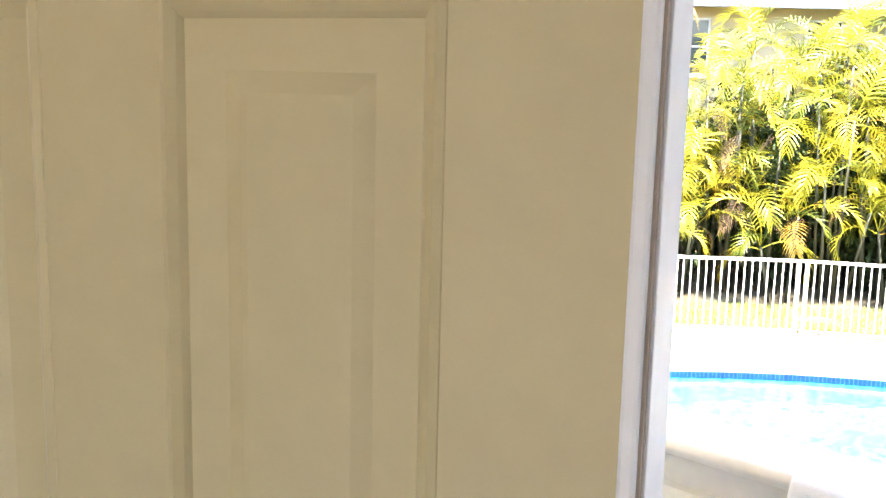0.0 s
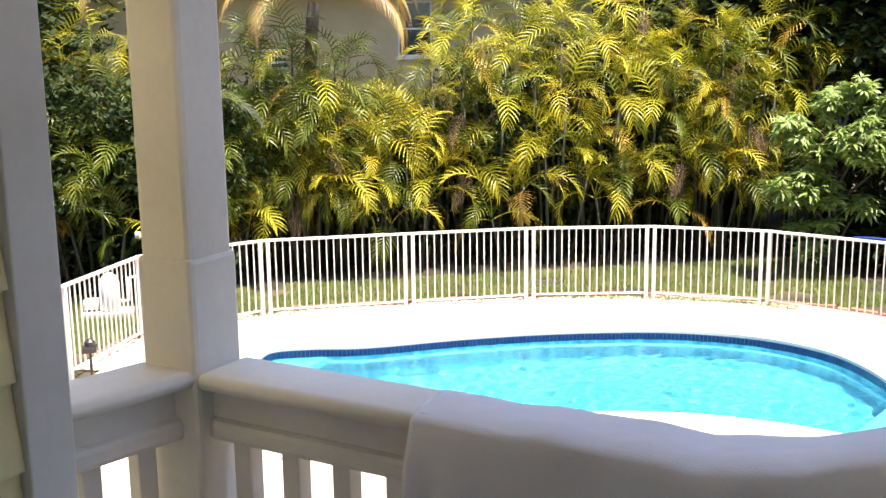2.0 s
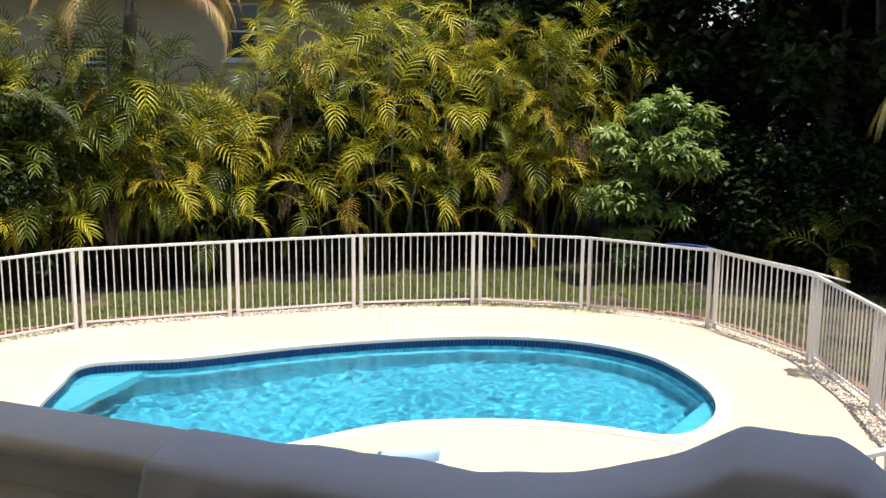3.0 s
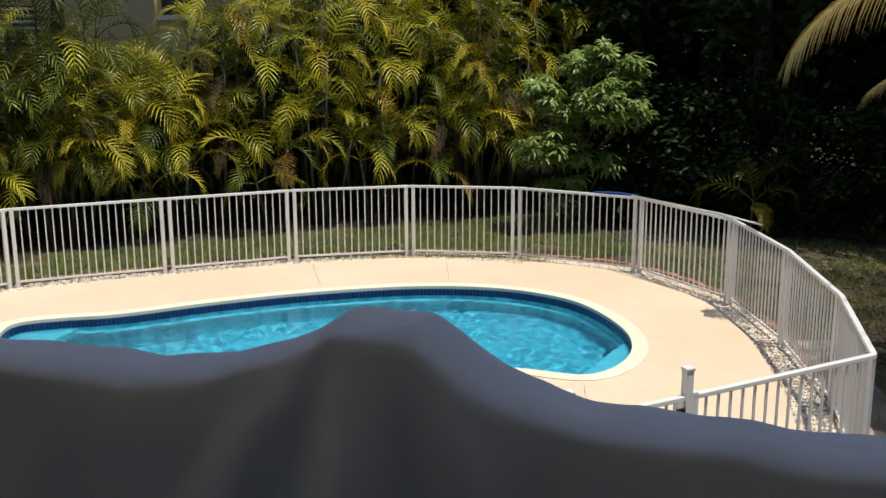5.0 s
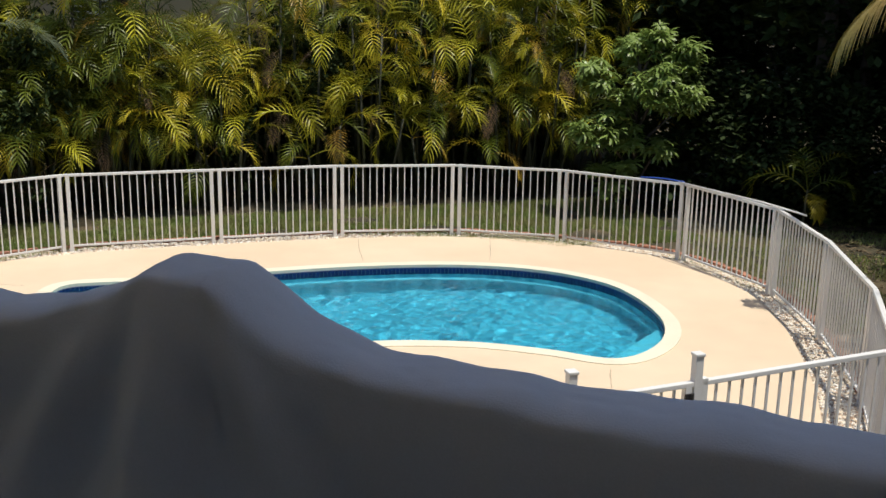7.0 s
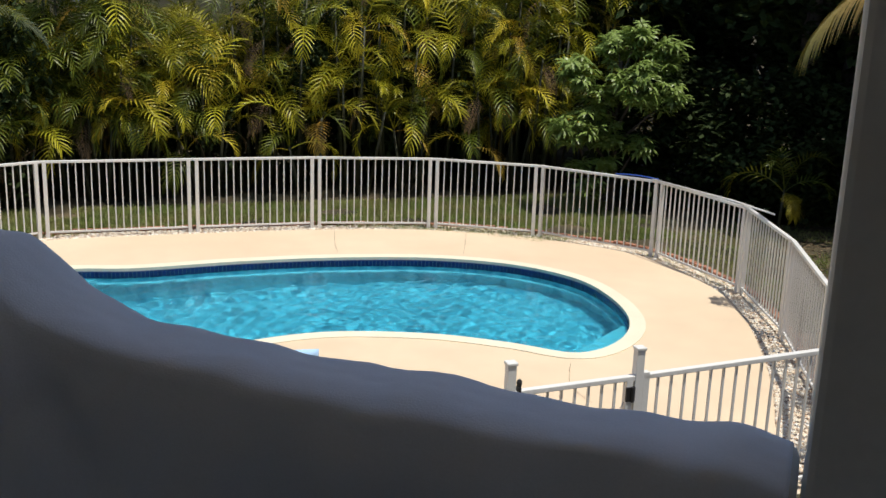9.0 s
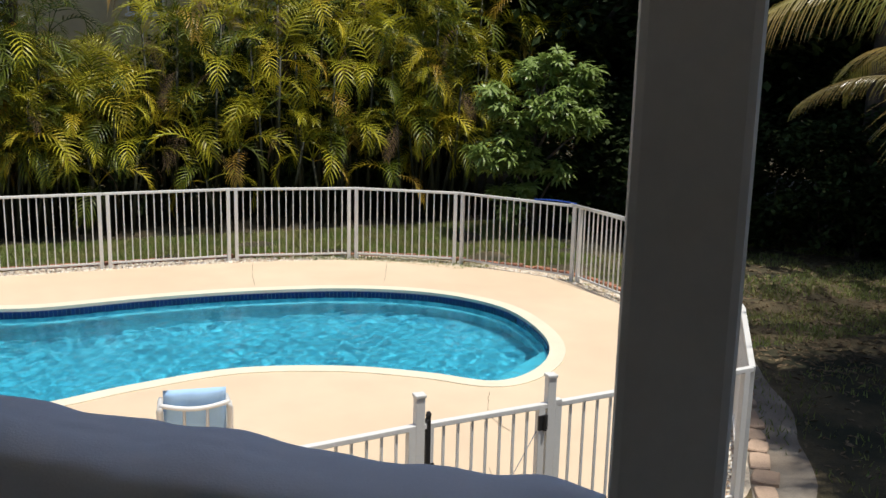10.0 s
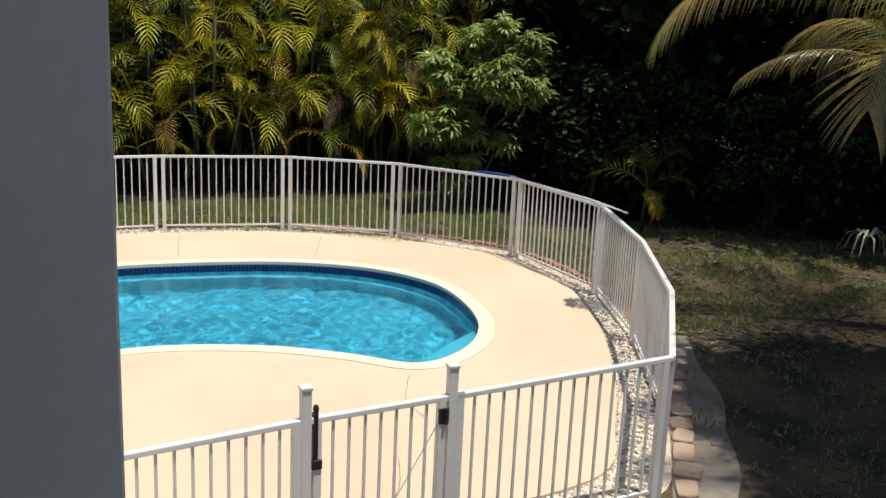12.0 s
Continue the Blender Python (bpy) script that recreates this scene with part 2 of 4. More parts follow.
DECK_EDGE = spline([(5.2, 5.85), (6.3, 5.9), (7.1, 6.15), (7.62, 6.85), (8.3, 7.9), (9.2, 9.65), (9.62, 11.1), (9.5, 13.0), (8.3, 14.4), (6.6, 15.36),
                    (4.3, 15.7), (2.4, 15.72), (0.6, 15.66), (-0.85, 15.15), (-1.75, 13.4), (-2.7, 11.4), (-3.3, 8.0), (-3.4, 3.0), (-1.0, 2.2), (1.5, 2.6), (3.4, 4.6)], 5)
ground = tagged(part("ground", sheet([[(-400, -400), (400, -400), (400, 400), (-400, 400)], DECK_EDGE], -0.05), SOIL), "patchy grass and sandy soil of the garden, base tone darkened for shade", "ground", kind="structure")
bm = sheet([DECK_EDGE, COPE], 0.0)
band(bm, DECK_EDGE, -0.12, 0.0)
deck = tagged(part("pavement", bm, DECK), "peach coated concrete pool deck with hairline cracks", "deck", kind="structure")
bm = sheet([COPE, POOL], 0.012)
band(bm, COPE, -0.02, 0.012)
band(bm, POOL, 0.012, -0.03)
tagged(part("trim", bm, COPING), "cream rounded coping round the pool edge", "coping", kind="structure")
pool = empty("swimming_pool", pose(0, 0, 0), "kidney-shaped swimming pool with pale blue plaster", "pool")
bm = band(bmesh.new(), POOL, -0.03, -1.25)
inner = offset(POOL, -0.35)
band(bm, POOL, -1.25, -1.4, inner)
bm2 = sheet([inner], -1.4)
for v in (*bm.verts, *bm2.verts):
    if v.co.z < -1.2:
        v.co.z += 0.40 * min(max((v.co.x - 3.0) / 4.5, 0), 1)
part("basin_wall", bm, WALL_PLASTER, pool, "plaster wall with caustic light streaks put into its colour", smooth=True)
lip = bmesh.new()
for z0, d0, z1, d1 in ((-0.39, 0.0, -0.40, -0.07), (-0.40, -0.07, -0.44, -0.075), (-0.44, -0.075, -0.50, 0.0)):
    band(lip, offset(POOL, d0), z0, z1, offset(POOL, d1))
part("ledge", lip, STEP, pool, "white plaster lip round the basin wall")
part("basin_floor", bm2, PLASTER, pool)
part("grout_band", band(bmesh.new(), offset(POOL, -0.003), -0.03, -0.185), GROUT, pool)


def step_slab(a, b, z):
    """The part of the basin beyond the chord from a to b, as a slab with its top at z."""
    a, b = Vector(a), Vector(b)
    nrm = Vector((b.y - a.y, a.x - b.x))
    loop = [p for p in offset(POOL, -0.01) if (p - a).dot(nrm) < 0]
    bm = sheet([loop], z)
    band(bm, loop, z - 0.3, z)
    return bm


part("step", step_slab((7.85, 10.34), (6.42, 9.24), -0.165), STEP, pool, "white plaster entry step")
part("step", step_slab((-0.1, 11.95), (1.4, 13.78), -0.22), STEP, pool, "white plaster entry step")


def water_sheet(z):
    """The pool's surface, raised into small crossing ripples that die down in calm patches; its rim runs on behind the tiles."""
    r = random.Random(17)
    cell = 0.024
    rim = np.array([(p.x, p.y) for p in offset(POOL, 0.05)])
    lo, hi = rim.min(axis=0), rim.max(axis=0)
    nx, ny = (int(v) + 2 for v in (hi - lo) / cell)
    gx, gy = np.meshgrid(lo[0] + cell * np.arange(nx), lo[1] + cell * np.arange(ny), indexing="ij")
    inside = np.zeros(gx.shape, bool)
    for (x0, y0), (x1, y1) in zip(rim, np.roll(rim, -1, axis=0)):
        crosses = (y0 > gy) != (y1 > gy)
        inside ^= crosses & (gx < (x1 - x0) * (gy - y0) / (y1 - y0 + 1e-12) + x0)
    height = np.zeros(gx.shape)
    for k in range(22):
        length, turn = r.uniform(0.11, 0.30), r.uniform(0, 6.283)
        height += 0.0040 * length * np.sin(6.283 / length * (gx * math.cos(turn) + gy * math.sin(turn)) + r.uniform(0, 6.283) + 0.8 * np.sin(gx * r.uniform(1, 3)) + 0.8 * np.sin(gy * r.uniform(1, 3)))
    stir = 0.75 + 0.35 * np.sin(gx * 1.1 + 1.3 * np.sin(gy * 0.9)) * np.sin(gy * 1.4 + 0.7)
    height *= stir
    index = -np.ones(gx.shape, int)
    index[inside] = np.arange(inside.sum())
    quads = np.stack([index[:-1, :-1], index[1:, :-1], index[1:, 1:], index[:-1, 1:]], axis=-1).reshape(-1, 4)
    me = bpy.data.meshes.new("water")
    me.from_pydata(np.stack([gx[inside], gy[inside], z + height[inside]], axis=-1).tolist(), [], quads[(quads >= 0).all(axis=1)].tolist())
    me.materials.append(WATER)
    return me


water = tagged(part("water", water_sheet(-0.115), None, smooth=True), "clear turquoise pool water with small ripples", "water", kind="structure")
water.cycles.is_caustics_caster = True
sun.data.cycles.is_caustics_light = True
for ob in pool.children:
    ob.cycles.is_caustics_receiver = True

# ---- pool fence ----
POSTS = [(-3.2, 11.1), (-2.16, 13.1), (-1.38, 15.02), (0.43, 15.88), (2.76, 15.9), (4.80, 15.89), (6.79, 15.53), (8.38, 14.61), (9.72, 12.94), (9.91, 10.85), (9.27, 8.99), (8.32, 7.12), (7.19, 5.56), (5.26, 5.49)]
NEAR = [(4.17, 5.40), (2.22, 5.13), (0.25, 4.90), (-1.7, 4.66)]


def fence_panel(a, b, gap=0.13, drop=(0.0, 0.0)):
    """One panel of white metal pool fence between two plan points: two posts, rails and pickets."""
    a, b = Vector(a), Vector(b)
    run = b - a
    L = run.length - gap
    ang = math.atan2(run.y, run.x)
    rake = Matrix.Identity(4)
    rake[2][0] = -(drop[1] - drop[0]) / run.length
    thing = empty("fence_panel", Matrix.Translation((a.x, a.y, -drop[0])) @ Matrix.Rotation(ang, 4, "Z"), "white enamelled metal pool fence panel with slim pickets", "fence", "pool fence panels")
    x0 = gap / 2
    for x in (x0, x0 + L):
        part("post", boxed(x - 0.029, x + 0.029, -0.027, 0.027, -0.12, 1.19, bevel=0.004), WHITE_METAL, thing)
    part("top_rail", boxed(x0 - 0.062, x0 + L + 0.062, -0.027, 0.027, 1.185, 1.225, bevel=0.006, m=rake), WHITE_METAL, thing)
    part("bottom_rail", boxed(x0, x0 + L, -0.015, 0.015, 0.06, 0.09, bevel=0.004, m=rake), WHITE_METAL, thing)
    k = max(3, round(L / 0.118) - 1)
    me = mesh_of("picket", boxed(-0.009, 0.009, -0.009, 0.009, 0.08, 1.19), WHITE_METAL)
    for j in range(k):
        ob = part("picket", me, None, thing)
        ob.location.x = x0 + L * (j + 1) / (k + 1)
        ob.location.z = rake[2][0] * ob.location.x
    return thing


for a, b in zip(POSTS, POSTS[1:]):
    fence_panel(a, b, drop=(0.0, 0.055 if b == POSTS[-1] else 0.0))
for a, b in zip(NEAR, NEAR[1:]):
    fence_panel(a, b, drop=(0.055, 0.055))
gate = fence_panel(POSTS[-1], NEAR[0], 0.16, drop=(0.055, 0.055))
gate.name = "pool_gate"
gate["label"] = "white metal pool gate with a black latch between taller posts"
gate["category"] = "gate"
del gate["group"]
for p in (POSTS[-1], NEAR[0]):
    gp = empty("gate_post", pose(p[0], p[1], 0), "white square gate post with a flat cap", "post", "gate posts")
    part("shaft", boxed(-0.034, 0.034, -0.034, 0.034, -0.1, 1.37, bevel=0.004), WHITE_METAL, gp)
    part("cap", boxed(-0.042, 0.042, -0.042, 0.042, 1.37, 1.395, bevel=0.006), WHITE_METAL, gp)

# ---- porch ----
RAIL_ANG = math.atan2(-0.6257, 0.780)
PORCH = Matrix.Translation((0.127, 1.815, 0)) @ Matrix.Rotation(RAIL_ANG, 4, "Z")
SPAN = 2.90
FLOOR = 2.36
CAP = 3.39
SLOPE = Matrix(((1, 0, 0, 0), (0, 1, 0, 0), (-0.0152, 0, 1, 0), (0, 0, 0, 1)))  # the old rail dips to one end


def porch_post(s, label):
    ob = empty("porch_post", PORCH @ Matrix.Translation((s, 0, FLOOR)), label, "post", "porch posts")
    h = 2.62
    part("shaft", boxed(-0.062, 0.062, -0.062, 0.062, 0.05, h, bevel=0.012), PAINT, ob)
    if s == 0:
        part("base_wrap", boxed(-0.068, 0.068, -0.068, 0.068, 0, 1.247, bevel=0.011), PAINT, ob)
    return ob


porch_post(0, "white painted square porch post with flaking base")
porch_post(SPAN, "white painted square porch post in shade")
porch_post(-3.2, "white painted square porch post in shade")
porch_post(SPAN * 2, "white painted square porch post in shade")


def railing(m, L, slope=Matrix.Identity(4), start=0.068):
    """A porch rail from 0 to L: rounded cap, apron, lower moulding, balusters."""
    ob = empty("porch_railing", m, "white painted wooden porch railing with square balusters", "railing", "porch railings")
    part("cap", boxed(start, L - 0.068, -0.075, 0.075, CAP - 0.036, CAP, bevel=0.016, m=slope), PAINT, ob, smooth=True)
    part("apron", boxed(start, L - 0.068, -0.025, 0.025, CAP - 0.10, CAP - 0.034, m=slope), PAINT, ob)
    part("under_rail", boxed(start, L - 0.068, -0.042, 0.042, CAP - 0.145, CAP - 0.10, bevel=0.012, m=slope), PAINT, ob)
    part("bottom_rail", boxed(start, L - 0.068, -0.04, 0.04, FLOOR + 0.08, FLOOR + 0.13, bevel=0.01), PAINT, ob)
    me = mesh_of("baluster", boxed(-0.02, 0.02, -0.02, 0.02, FLOOR + 0.12, CAP - 0.135, bevel=0.003), PAINT)
    n = round((L - 0.14) / 0.115)
    for j in range(n):
        b = part("baluster", me, None, ob)
        b.location.x = 0.07 + (L - 0.14) * (j + 0.5) / n
    return ob


railing(PORCH, SPAN, SLOPE)
railing(PORCH @ Matrix.Translation((SPAN, 0, -0.044)), SPAN)
railing(PORCH @ pose(0, 0, 0, 0, 0, -104), 0.72, start=0.035)


def drape_top(s):
    """Height of the sheet's ridge along the rail, with a lump where it covers something."""
    x = s - 1.45
    q = max(abs(x) - 0.055, 0) / (0.155 if x < 0 else 0.135)
    wave = 0.003 * math.sin(s * 17) + 0.002 * math.sin(s * 41 + 1)
    return CAP + 0.010 + wave + 0.124 * math.exp(-q ** 1.3) + 0.012 * math.exp(-((s - 2.74) / 0.05) ** 2)


def draped_sheet():
    bm = bmesh.new()
    s0, s1, ns, nv = 0.54, 2.822, 306, 110
    rows = []
    for i in range(ns + 1):
        s = s0 + (s1 - s0) * i / ns
        top = drape_top(s)
        row = []
        for j in range(nv + 1):
            v = j / nv * 2 - 1
            drop = max(abs(v) - 0.16, 0) / 0.84
            r = 0.084 + 0.004 * math.sin(s * 9)
            side = 1 if v > 0 else -1
            if drop == 0:
                y, z = v / 0.16 * r, top - 0.016 * abs(v / 0.16) ** 3
            else:
                # broad folds, finer pleats and creases fanning out below the lump
                x = s - 1.45
                fan = x / (0.16 + 0.9 * drop)
                pleat = 0.032 * math.exp(-(fan / 0.9) ** 2) * math.cos(fan * 9.0 + 0.6) * min(drop * 4, 1)
                folds = 0.016 * math.sin(s * 13 + 2.2 * math.sin(s * 3.7)) + 0.010 * math.sin(s * 31 + 1 + 2 * drop)
                edge = 0.024 * math.exp(-((s - 0.58) / 0.10) ** 2) * math.sin((s - 0.03 * drop) * 62)
                crease = 0.010 * noise.noise((s * 6 + 3 * drop, drop * 5, 7)) + 0.003 * noise.noise((s * 19, drop * 13 + s * 6, 1))
                lean = 0.05 * math.exp(-(x / 0.3) ** 2)
                y = side * (r + 0.018 * min(drop * 12, 1) + (folds * min(drop * 1.8, 1) + pleat + edge * min(drop * 3, 1) + lean * min(drop * 1.6, 1)) * (1 if side < 0 else 0.6) + crease)
                z = top - 0.016 - drop * (0.94 + 0.05 * math.sin(s * 3.1))
            sx = s + 0.05 * drop * math.sin(s * 2.2) * min((s - s0) * 5, 1) - 0.035 * drop * math.exp(-((s - s0) / 0.12) ** 2)
            row.append(bm.verts.new((sx, y, z + 0.004 * noise.noise((s * 8, v * 6, 3)) + 0.0015 * noise.noise((s * 30, v * 25, 5)))))
        rows.append(row)
    for a, b in zip(rows, rows[1:]):
        for j in range(nv):
            bm.faces.new((a[j], b[j], b[j + 1], a[j + 1]))
    return bm


bm = draped_sheet()
bmesh.ops.transform(bm, matrix=SLOPE, verts=bm.verts)
sheet_ob = part("bed_sheet", bm, CLOTH, smooth=True)
sheet_ob.matrix_world = PORCH
sheet_ob.modifiers.new("thickness", "SOLIDIFY").thickness = 0.004
tagged(sheet_ob, "white cotton sheet hung over the porch rail to dry", "sheet")

# floor, ceiling, house wall with its opening
IN, OUT = -1.205, -1.095
bm = boxed(-4.2, 7.5, -4.6, 0.12, FLOOR - 0.2, FLOOR, m=PORCH)
tagged(part("floor", bm, PLANK), "grey porch and room floor", "floor", kind="structure")
bm = boxed(-4.2, 7.5, -4.6, 0.30, 4.95, 5.15, m=PORCH)
tagged(part("ceiling", bm, CEIL), "white porch ceiling", "ceiling", kind="structure")
# The gap in the unseen back wall is added to let daylight in.
for nm, a in (("wall_front_1", (-4.2, 0.86, IN, -1.158, FLOOR, 4.95)), ("wall_front_2", (3.42, 7.5, IN, OUT, FLOOR, 4.95)), ("wall_front_3", (0.86, 3.42, IN, OUT, 4.5, 4.95)),
              ("wall_back_1", (-4.2, -0.1, -4.7, -4.6, FLOOR, 4.95)), ("wall_back_2", (1.9, 7.5, -4.7, -4.6, FLOOR, 4.95)), ("wall_back_3", (-0.1, 1.9, -4.7, -4.6, 4.4, 4.95)), ("wall_left", (-4.3, -4.2, -4.7, OUT, FLOOR, 4.95)), ("wall_right", (7.5, 7.6, -4.7, OUT, FLOOR, 4.95)), ("wall_base", (-4.2, 7.5, -0.1, 0.0, -0.2, FLOOR - 0.2))):
    tagged(part(nm, boxed(*a, m=PORCH), ROOM), "cream plaster wall", "wall", kind="structure")


# side wall of the porch: lap siding on its long face, white boards at its corner
bm = boxed(-3.4, 0.27, -1.158, -0.572, FLOOR, 4.95, m=PORCH)
side_wall = tagged(part("wall_side", bm, SIDING), "pale yellow lap-sided porch wall with white corner boards", "wall", kind="structure")
lap = bmesh.new()
prof = [lap.verts.new(p) for y in (-1.158, -0.642) for p in ((0.271, y, -0.016), (0.288, y, -0.016), (0.288, y, -0.012), (0.274, y, 0.120), (0.271, y, 0.120))]
for j in range(5):
    lap.faces.new((prof[j], prof[(j + 1) % 5], prof[5 + (j + 1) % 5], prof[5 + j]))
lap.faces.new(prof[4::-1])
lap.faces.new(prof[5:])
lap_mesh = mesh_of("siding_board", lap, SIDING)
for k in range(20):
    ob = part("siding_board", lap_mesh, None, side_wall)
    ob.matrix_local = PORCH @ Matrix.Translation((0, 0, 2.377 + 0.1209 * k))
part("corner_board", boxed(0.271, 0.297, -0.641, -0.566, FLOOR, 4.95, bevel=0.003, m=PORCH), PAINT, side_wall, "white corner board")
part("corner_board", boxed(0.19, 0.2705, -0.5715, -0.5475, FLOOR, 4.95, bevel=0.003, m=PORCH), PAINT, side_wall, "white corner board")

# Unseen pale ground, added to bounce daylight through the back gap.
tagged(part("pavement_back", sheet([[(-9, -12), (6, -14), (3, -4.5), (-6.5, 2.5)]], -0.04), CONCRETE), "unseen concrete patio added behind the house to bounce light indoors", "pavement", kind="structure")

# ---- open door against the room's wall ----
frame_ob = empty("door_frame", PORCH @ Matrix.Translation((0.86, 0, FLOOR)), "white painted wooden door frame with a worn stop", "door frame")
part("jamb", boxed(0.001, 0.030, IN + 0.004, -1.170, 0, 2.1, bevel=0.002), PAINT, frame_ob)
part("stop", boxed(0.030, 0.047, IN + 0.006, IN + 0.024, 0, 2.1, bevel=0.002), PAINT, frame_ob)
part("head", boxed(0.03, 2.53, IN + 0.004, OUT - 0.003, 2.07, 2.1), PAINT, frame_ob)
part("jamb", boxed(2.53, 2.56, IN + 0.004, OUT - 0.003, 0, 2.14), PAINT, frame_ob)
SEAM = Vector((0.095, 0.305))
LEAF_DIR = math.atan2(0.37, -0.929)
door_ob = empty("door", Matrix.Translation((SEAM.x, SEAM.y, FLOOR)) @ Matrix.Rotation(LEAF_DIR, 4, "Z"), "cream six-panel door standing open against the wall", "door")
DW, DT = 0.565, 0.042
# the leaf runs along local x from its hinge; its visible face is at local y = 0, the body behind it at y < 0
XS = [0.0, 0.088, 0.242, 0.322, 0.476, DW]
ZS = [0.02, 0.26, 0.80, 0.98, 1.655, 1.75, 1.93, 2.04]
bm = boxed(0, DW, -DT, -0.012, 0.02, 2.04)
for a, c in ((0, 1), (2, 3), (4, 5)):
    box(bm, XS[a], XS[c], -0.012, 0, 0.02, 2.04)
for a, c in ((0, 1), (2, 3), (4, 5), (6, 7)):
    for k in (1, 3):
        box(bm, XS[k], XS[k + 1], -0.012, 0, ZS[a], ZS[c])
part("leaf", bm, DOOR, door_ob)


def raised_panel(x0, x1, z0, z1):
    """An ogee moulding round a raised field."""
    bm = bmesh.new()
    prof = ((-0.003, -0.003), (0.0, 0.0006), (0.004, 0.0022), (0.009, -0.001), (0.012, -0.004), (0.036, -0.0045), (0.046, -0.0015), (0.050, -0.001))
    rings = []
    for d, y in prof:
        rings.append([bm.verts.new(p) for p in ((x0 + d, y, z0 + d), (x1 - d, y, z0 + d), (x1 - d, y, z1 - d), (x0 + d, y, z1 - d))])
    for r0, r1 in zip(rings, rings[1:]):
        for j in range(4):
            bm.faces.new((r0[j], r1[j], r1[(j + 1) % 4], r0[(j + 1) % 4]))
    bm.faces.new(rings[-1])
    return bm


for k in (1, 3):
    for a, c in ((1, 2), (3, 4), (5, 6)):
        part("raised_panel", raised_panel(XS[k], XS[k + 1], ZS[a], ZS[c]), DOOR, door_ob)
for z in (0.25, 1.05, 1.85):
    part("hinge", tube(bmesh.new(), [(-0.006, 0.002, z - 0.05), (-0.006, 0.002, z + 0.05)], [0.006, 0.006]), WHITE_METAL, door_ob)
part("edge_bead", boxed(-0.004, 0.004, -0.006, 0.004, 0.02, 2.04, bevel=0.002), WHITE_METAL, door_ob)
part("edge_seal", boxed(-0.0055, -0.004, -0.0035, 0.001, 0.02, 2.04), SEAL, door_ob)
part("edge_strip", boxed(-0.007, -0.0008, -0.039, -0.0035, 0.02, 2.04, bevel=0.001), PAINT, door_ob)

# ---- pool chair ----
chair = empty("patio_chair", pose(2.92, 7.53, 0, 0, 0, -7), "white tubular patio chair with a sky-blue cushion by the pool", "chair")
W = 0.29
for sx in (-1, 1):
    part("rear_leg", tube(bmesh.new(), [(sx * W, -0.10, 0), (sx * W, -0.06, 0.36), (sx * W, -0.14, 0.70), (sx * (W - 0.01), -0.15, 0.75)], [0.026, 0.028, 0.029, 0.027]), WHITE_METAL, chair, smooth=True)
    part("front_leg", tube(bmesh.new(), [(sx * W, 0.55, 0), (sx * W, 0.52, 0.30), (sx * W, 0.50, 0.58)], [0.022, 0.022, 0.022]), WHITE_METAL, chair, smooth=True)
    part("armrest", tube(bmesh.new(), [(sx * W, -0.12, 0.66), (sx * W, 0.05, 0.64), (sx * W, 0.35, 0.60), (sx * W, 0.51, 0.57)], [0.022, 0.026, 0.026, 0.022]), WHITE_METAL, chair, smooth=True)
    part("seat_rail", tube(bmesh.new(), [(sx * W, -0.07, 0.36), (sx * W, 0.53, 0.36)], [0.02, 0.02]), WHITE_METAL, chair, smooth=True)
part("top_rail", tube(bmesh.new(), [(W * (k / 6 - 1), -0.145 - 0.05 * math.sin(math.pi * k / 12), 0.755 - 0.03 * math.sin(math.pi * k / 12)) for k in range(13)], [0.022] * 13), WHITE_METAL, chair, smooth=True)
part("rear_rail", tube(bmesh.new(), [(-W, -0.07, 0.345), (W, -0.07, 0.345)], [0.022] * 2), WHITE_METAL, chair, smooth=True)
for x in (-0.09, 0.10):
    part("back_bar", tube(bmesh.new(), [(x, -0.075, 0.35), (x, -0.15, 0.55), (x, -0.185, 0.73)], [0.0145] * 3), WHITE_METAL, chair, smooth=True)
for j in range(11):
    x = -0.245 + 0.049 * j
    bm = boxed(x - 0.014, x + 0.014, -0.094, 0.53, 0.366, 0.372, bevel=0.002)
    box(bm, x - 0.014, x + 0.014, -0.100, -0.094, 0.325, 0.398)
    part("seat_strap", bm, WHITE_METAL, chair)


def cushion(x0, x1, y0, y1, t, m):
    bm = bmesh.new()
    nx, ny = 12, 12
    for top in (1, -1):
        grid = [[bm.verts.new((x0 + (x1 - x0) * i / nx, y0 + (y1 - y0) * j / ny, top * t * (min(i, nx - i, j, ny - j, 2) / 2) ** 0.5 * (0.9 + 0.1 * math.sin(i * 1.1)))) for j in range(ny + 1)] for i in range(nx + 1)]
        for i in range(nx):
            for j in range(ny):
                q = (grid[i][j], grid[i + 1][j], grid[i + 1][j + 1], grid[i][j + 1])
                bm.faces.new(q if top > 0 else q[::-1])
    bmesh.ops.remove_doubles(bm, verts=bm.verts, dist=0.0005)
    bmesh.ops.transform(bm, matrix=m, verts=bm.verts)
    return bm


part("seat_cushion", cushion(-0.26, 0.26, -0.04, 0.52, 0.045, pose(0, 0, 0.415)), NAVY, chair, smooth=True)
part("back_cushion", cushion(-0.26, 0.26, 0.0, 0.50, 0.05, pose(0, -0.02, 0.40, 104)), BLUE, chair, smooth=True)
for sx in (-1, 1):
    part("cushion_tie", tube(bmesh.new(), [(sx * W, -0.09, 0.37), (sx * (W + 0.03), -0.12, 0.35), (sx * (W - 0.03), -0.13, 0.31), (sx * (W - 0.06), -0.12, 0.28)], [0.006] * 4, 5), NAVY, chair)

# ---- gate latch, pole and hose on the fence ----
latch_m = Matrix.Translation((4.18, 5.42, 0)) @ Matrix.Rotation(math.atan2(0.07, 1.08), 4, "Z")
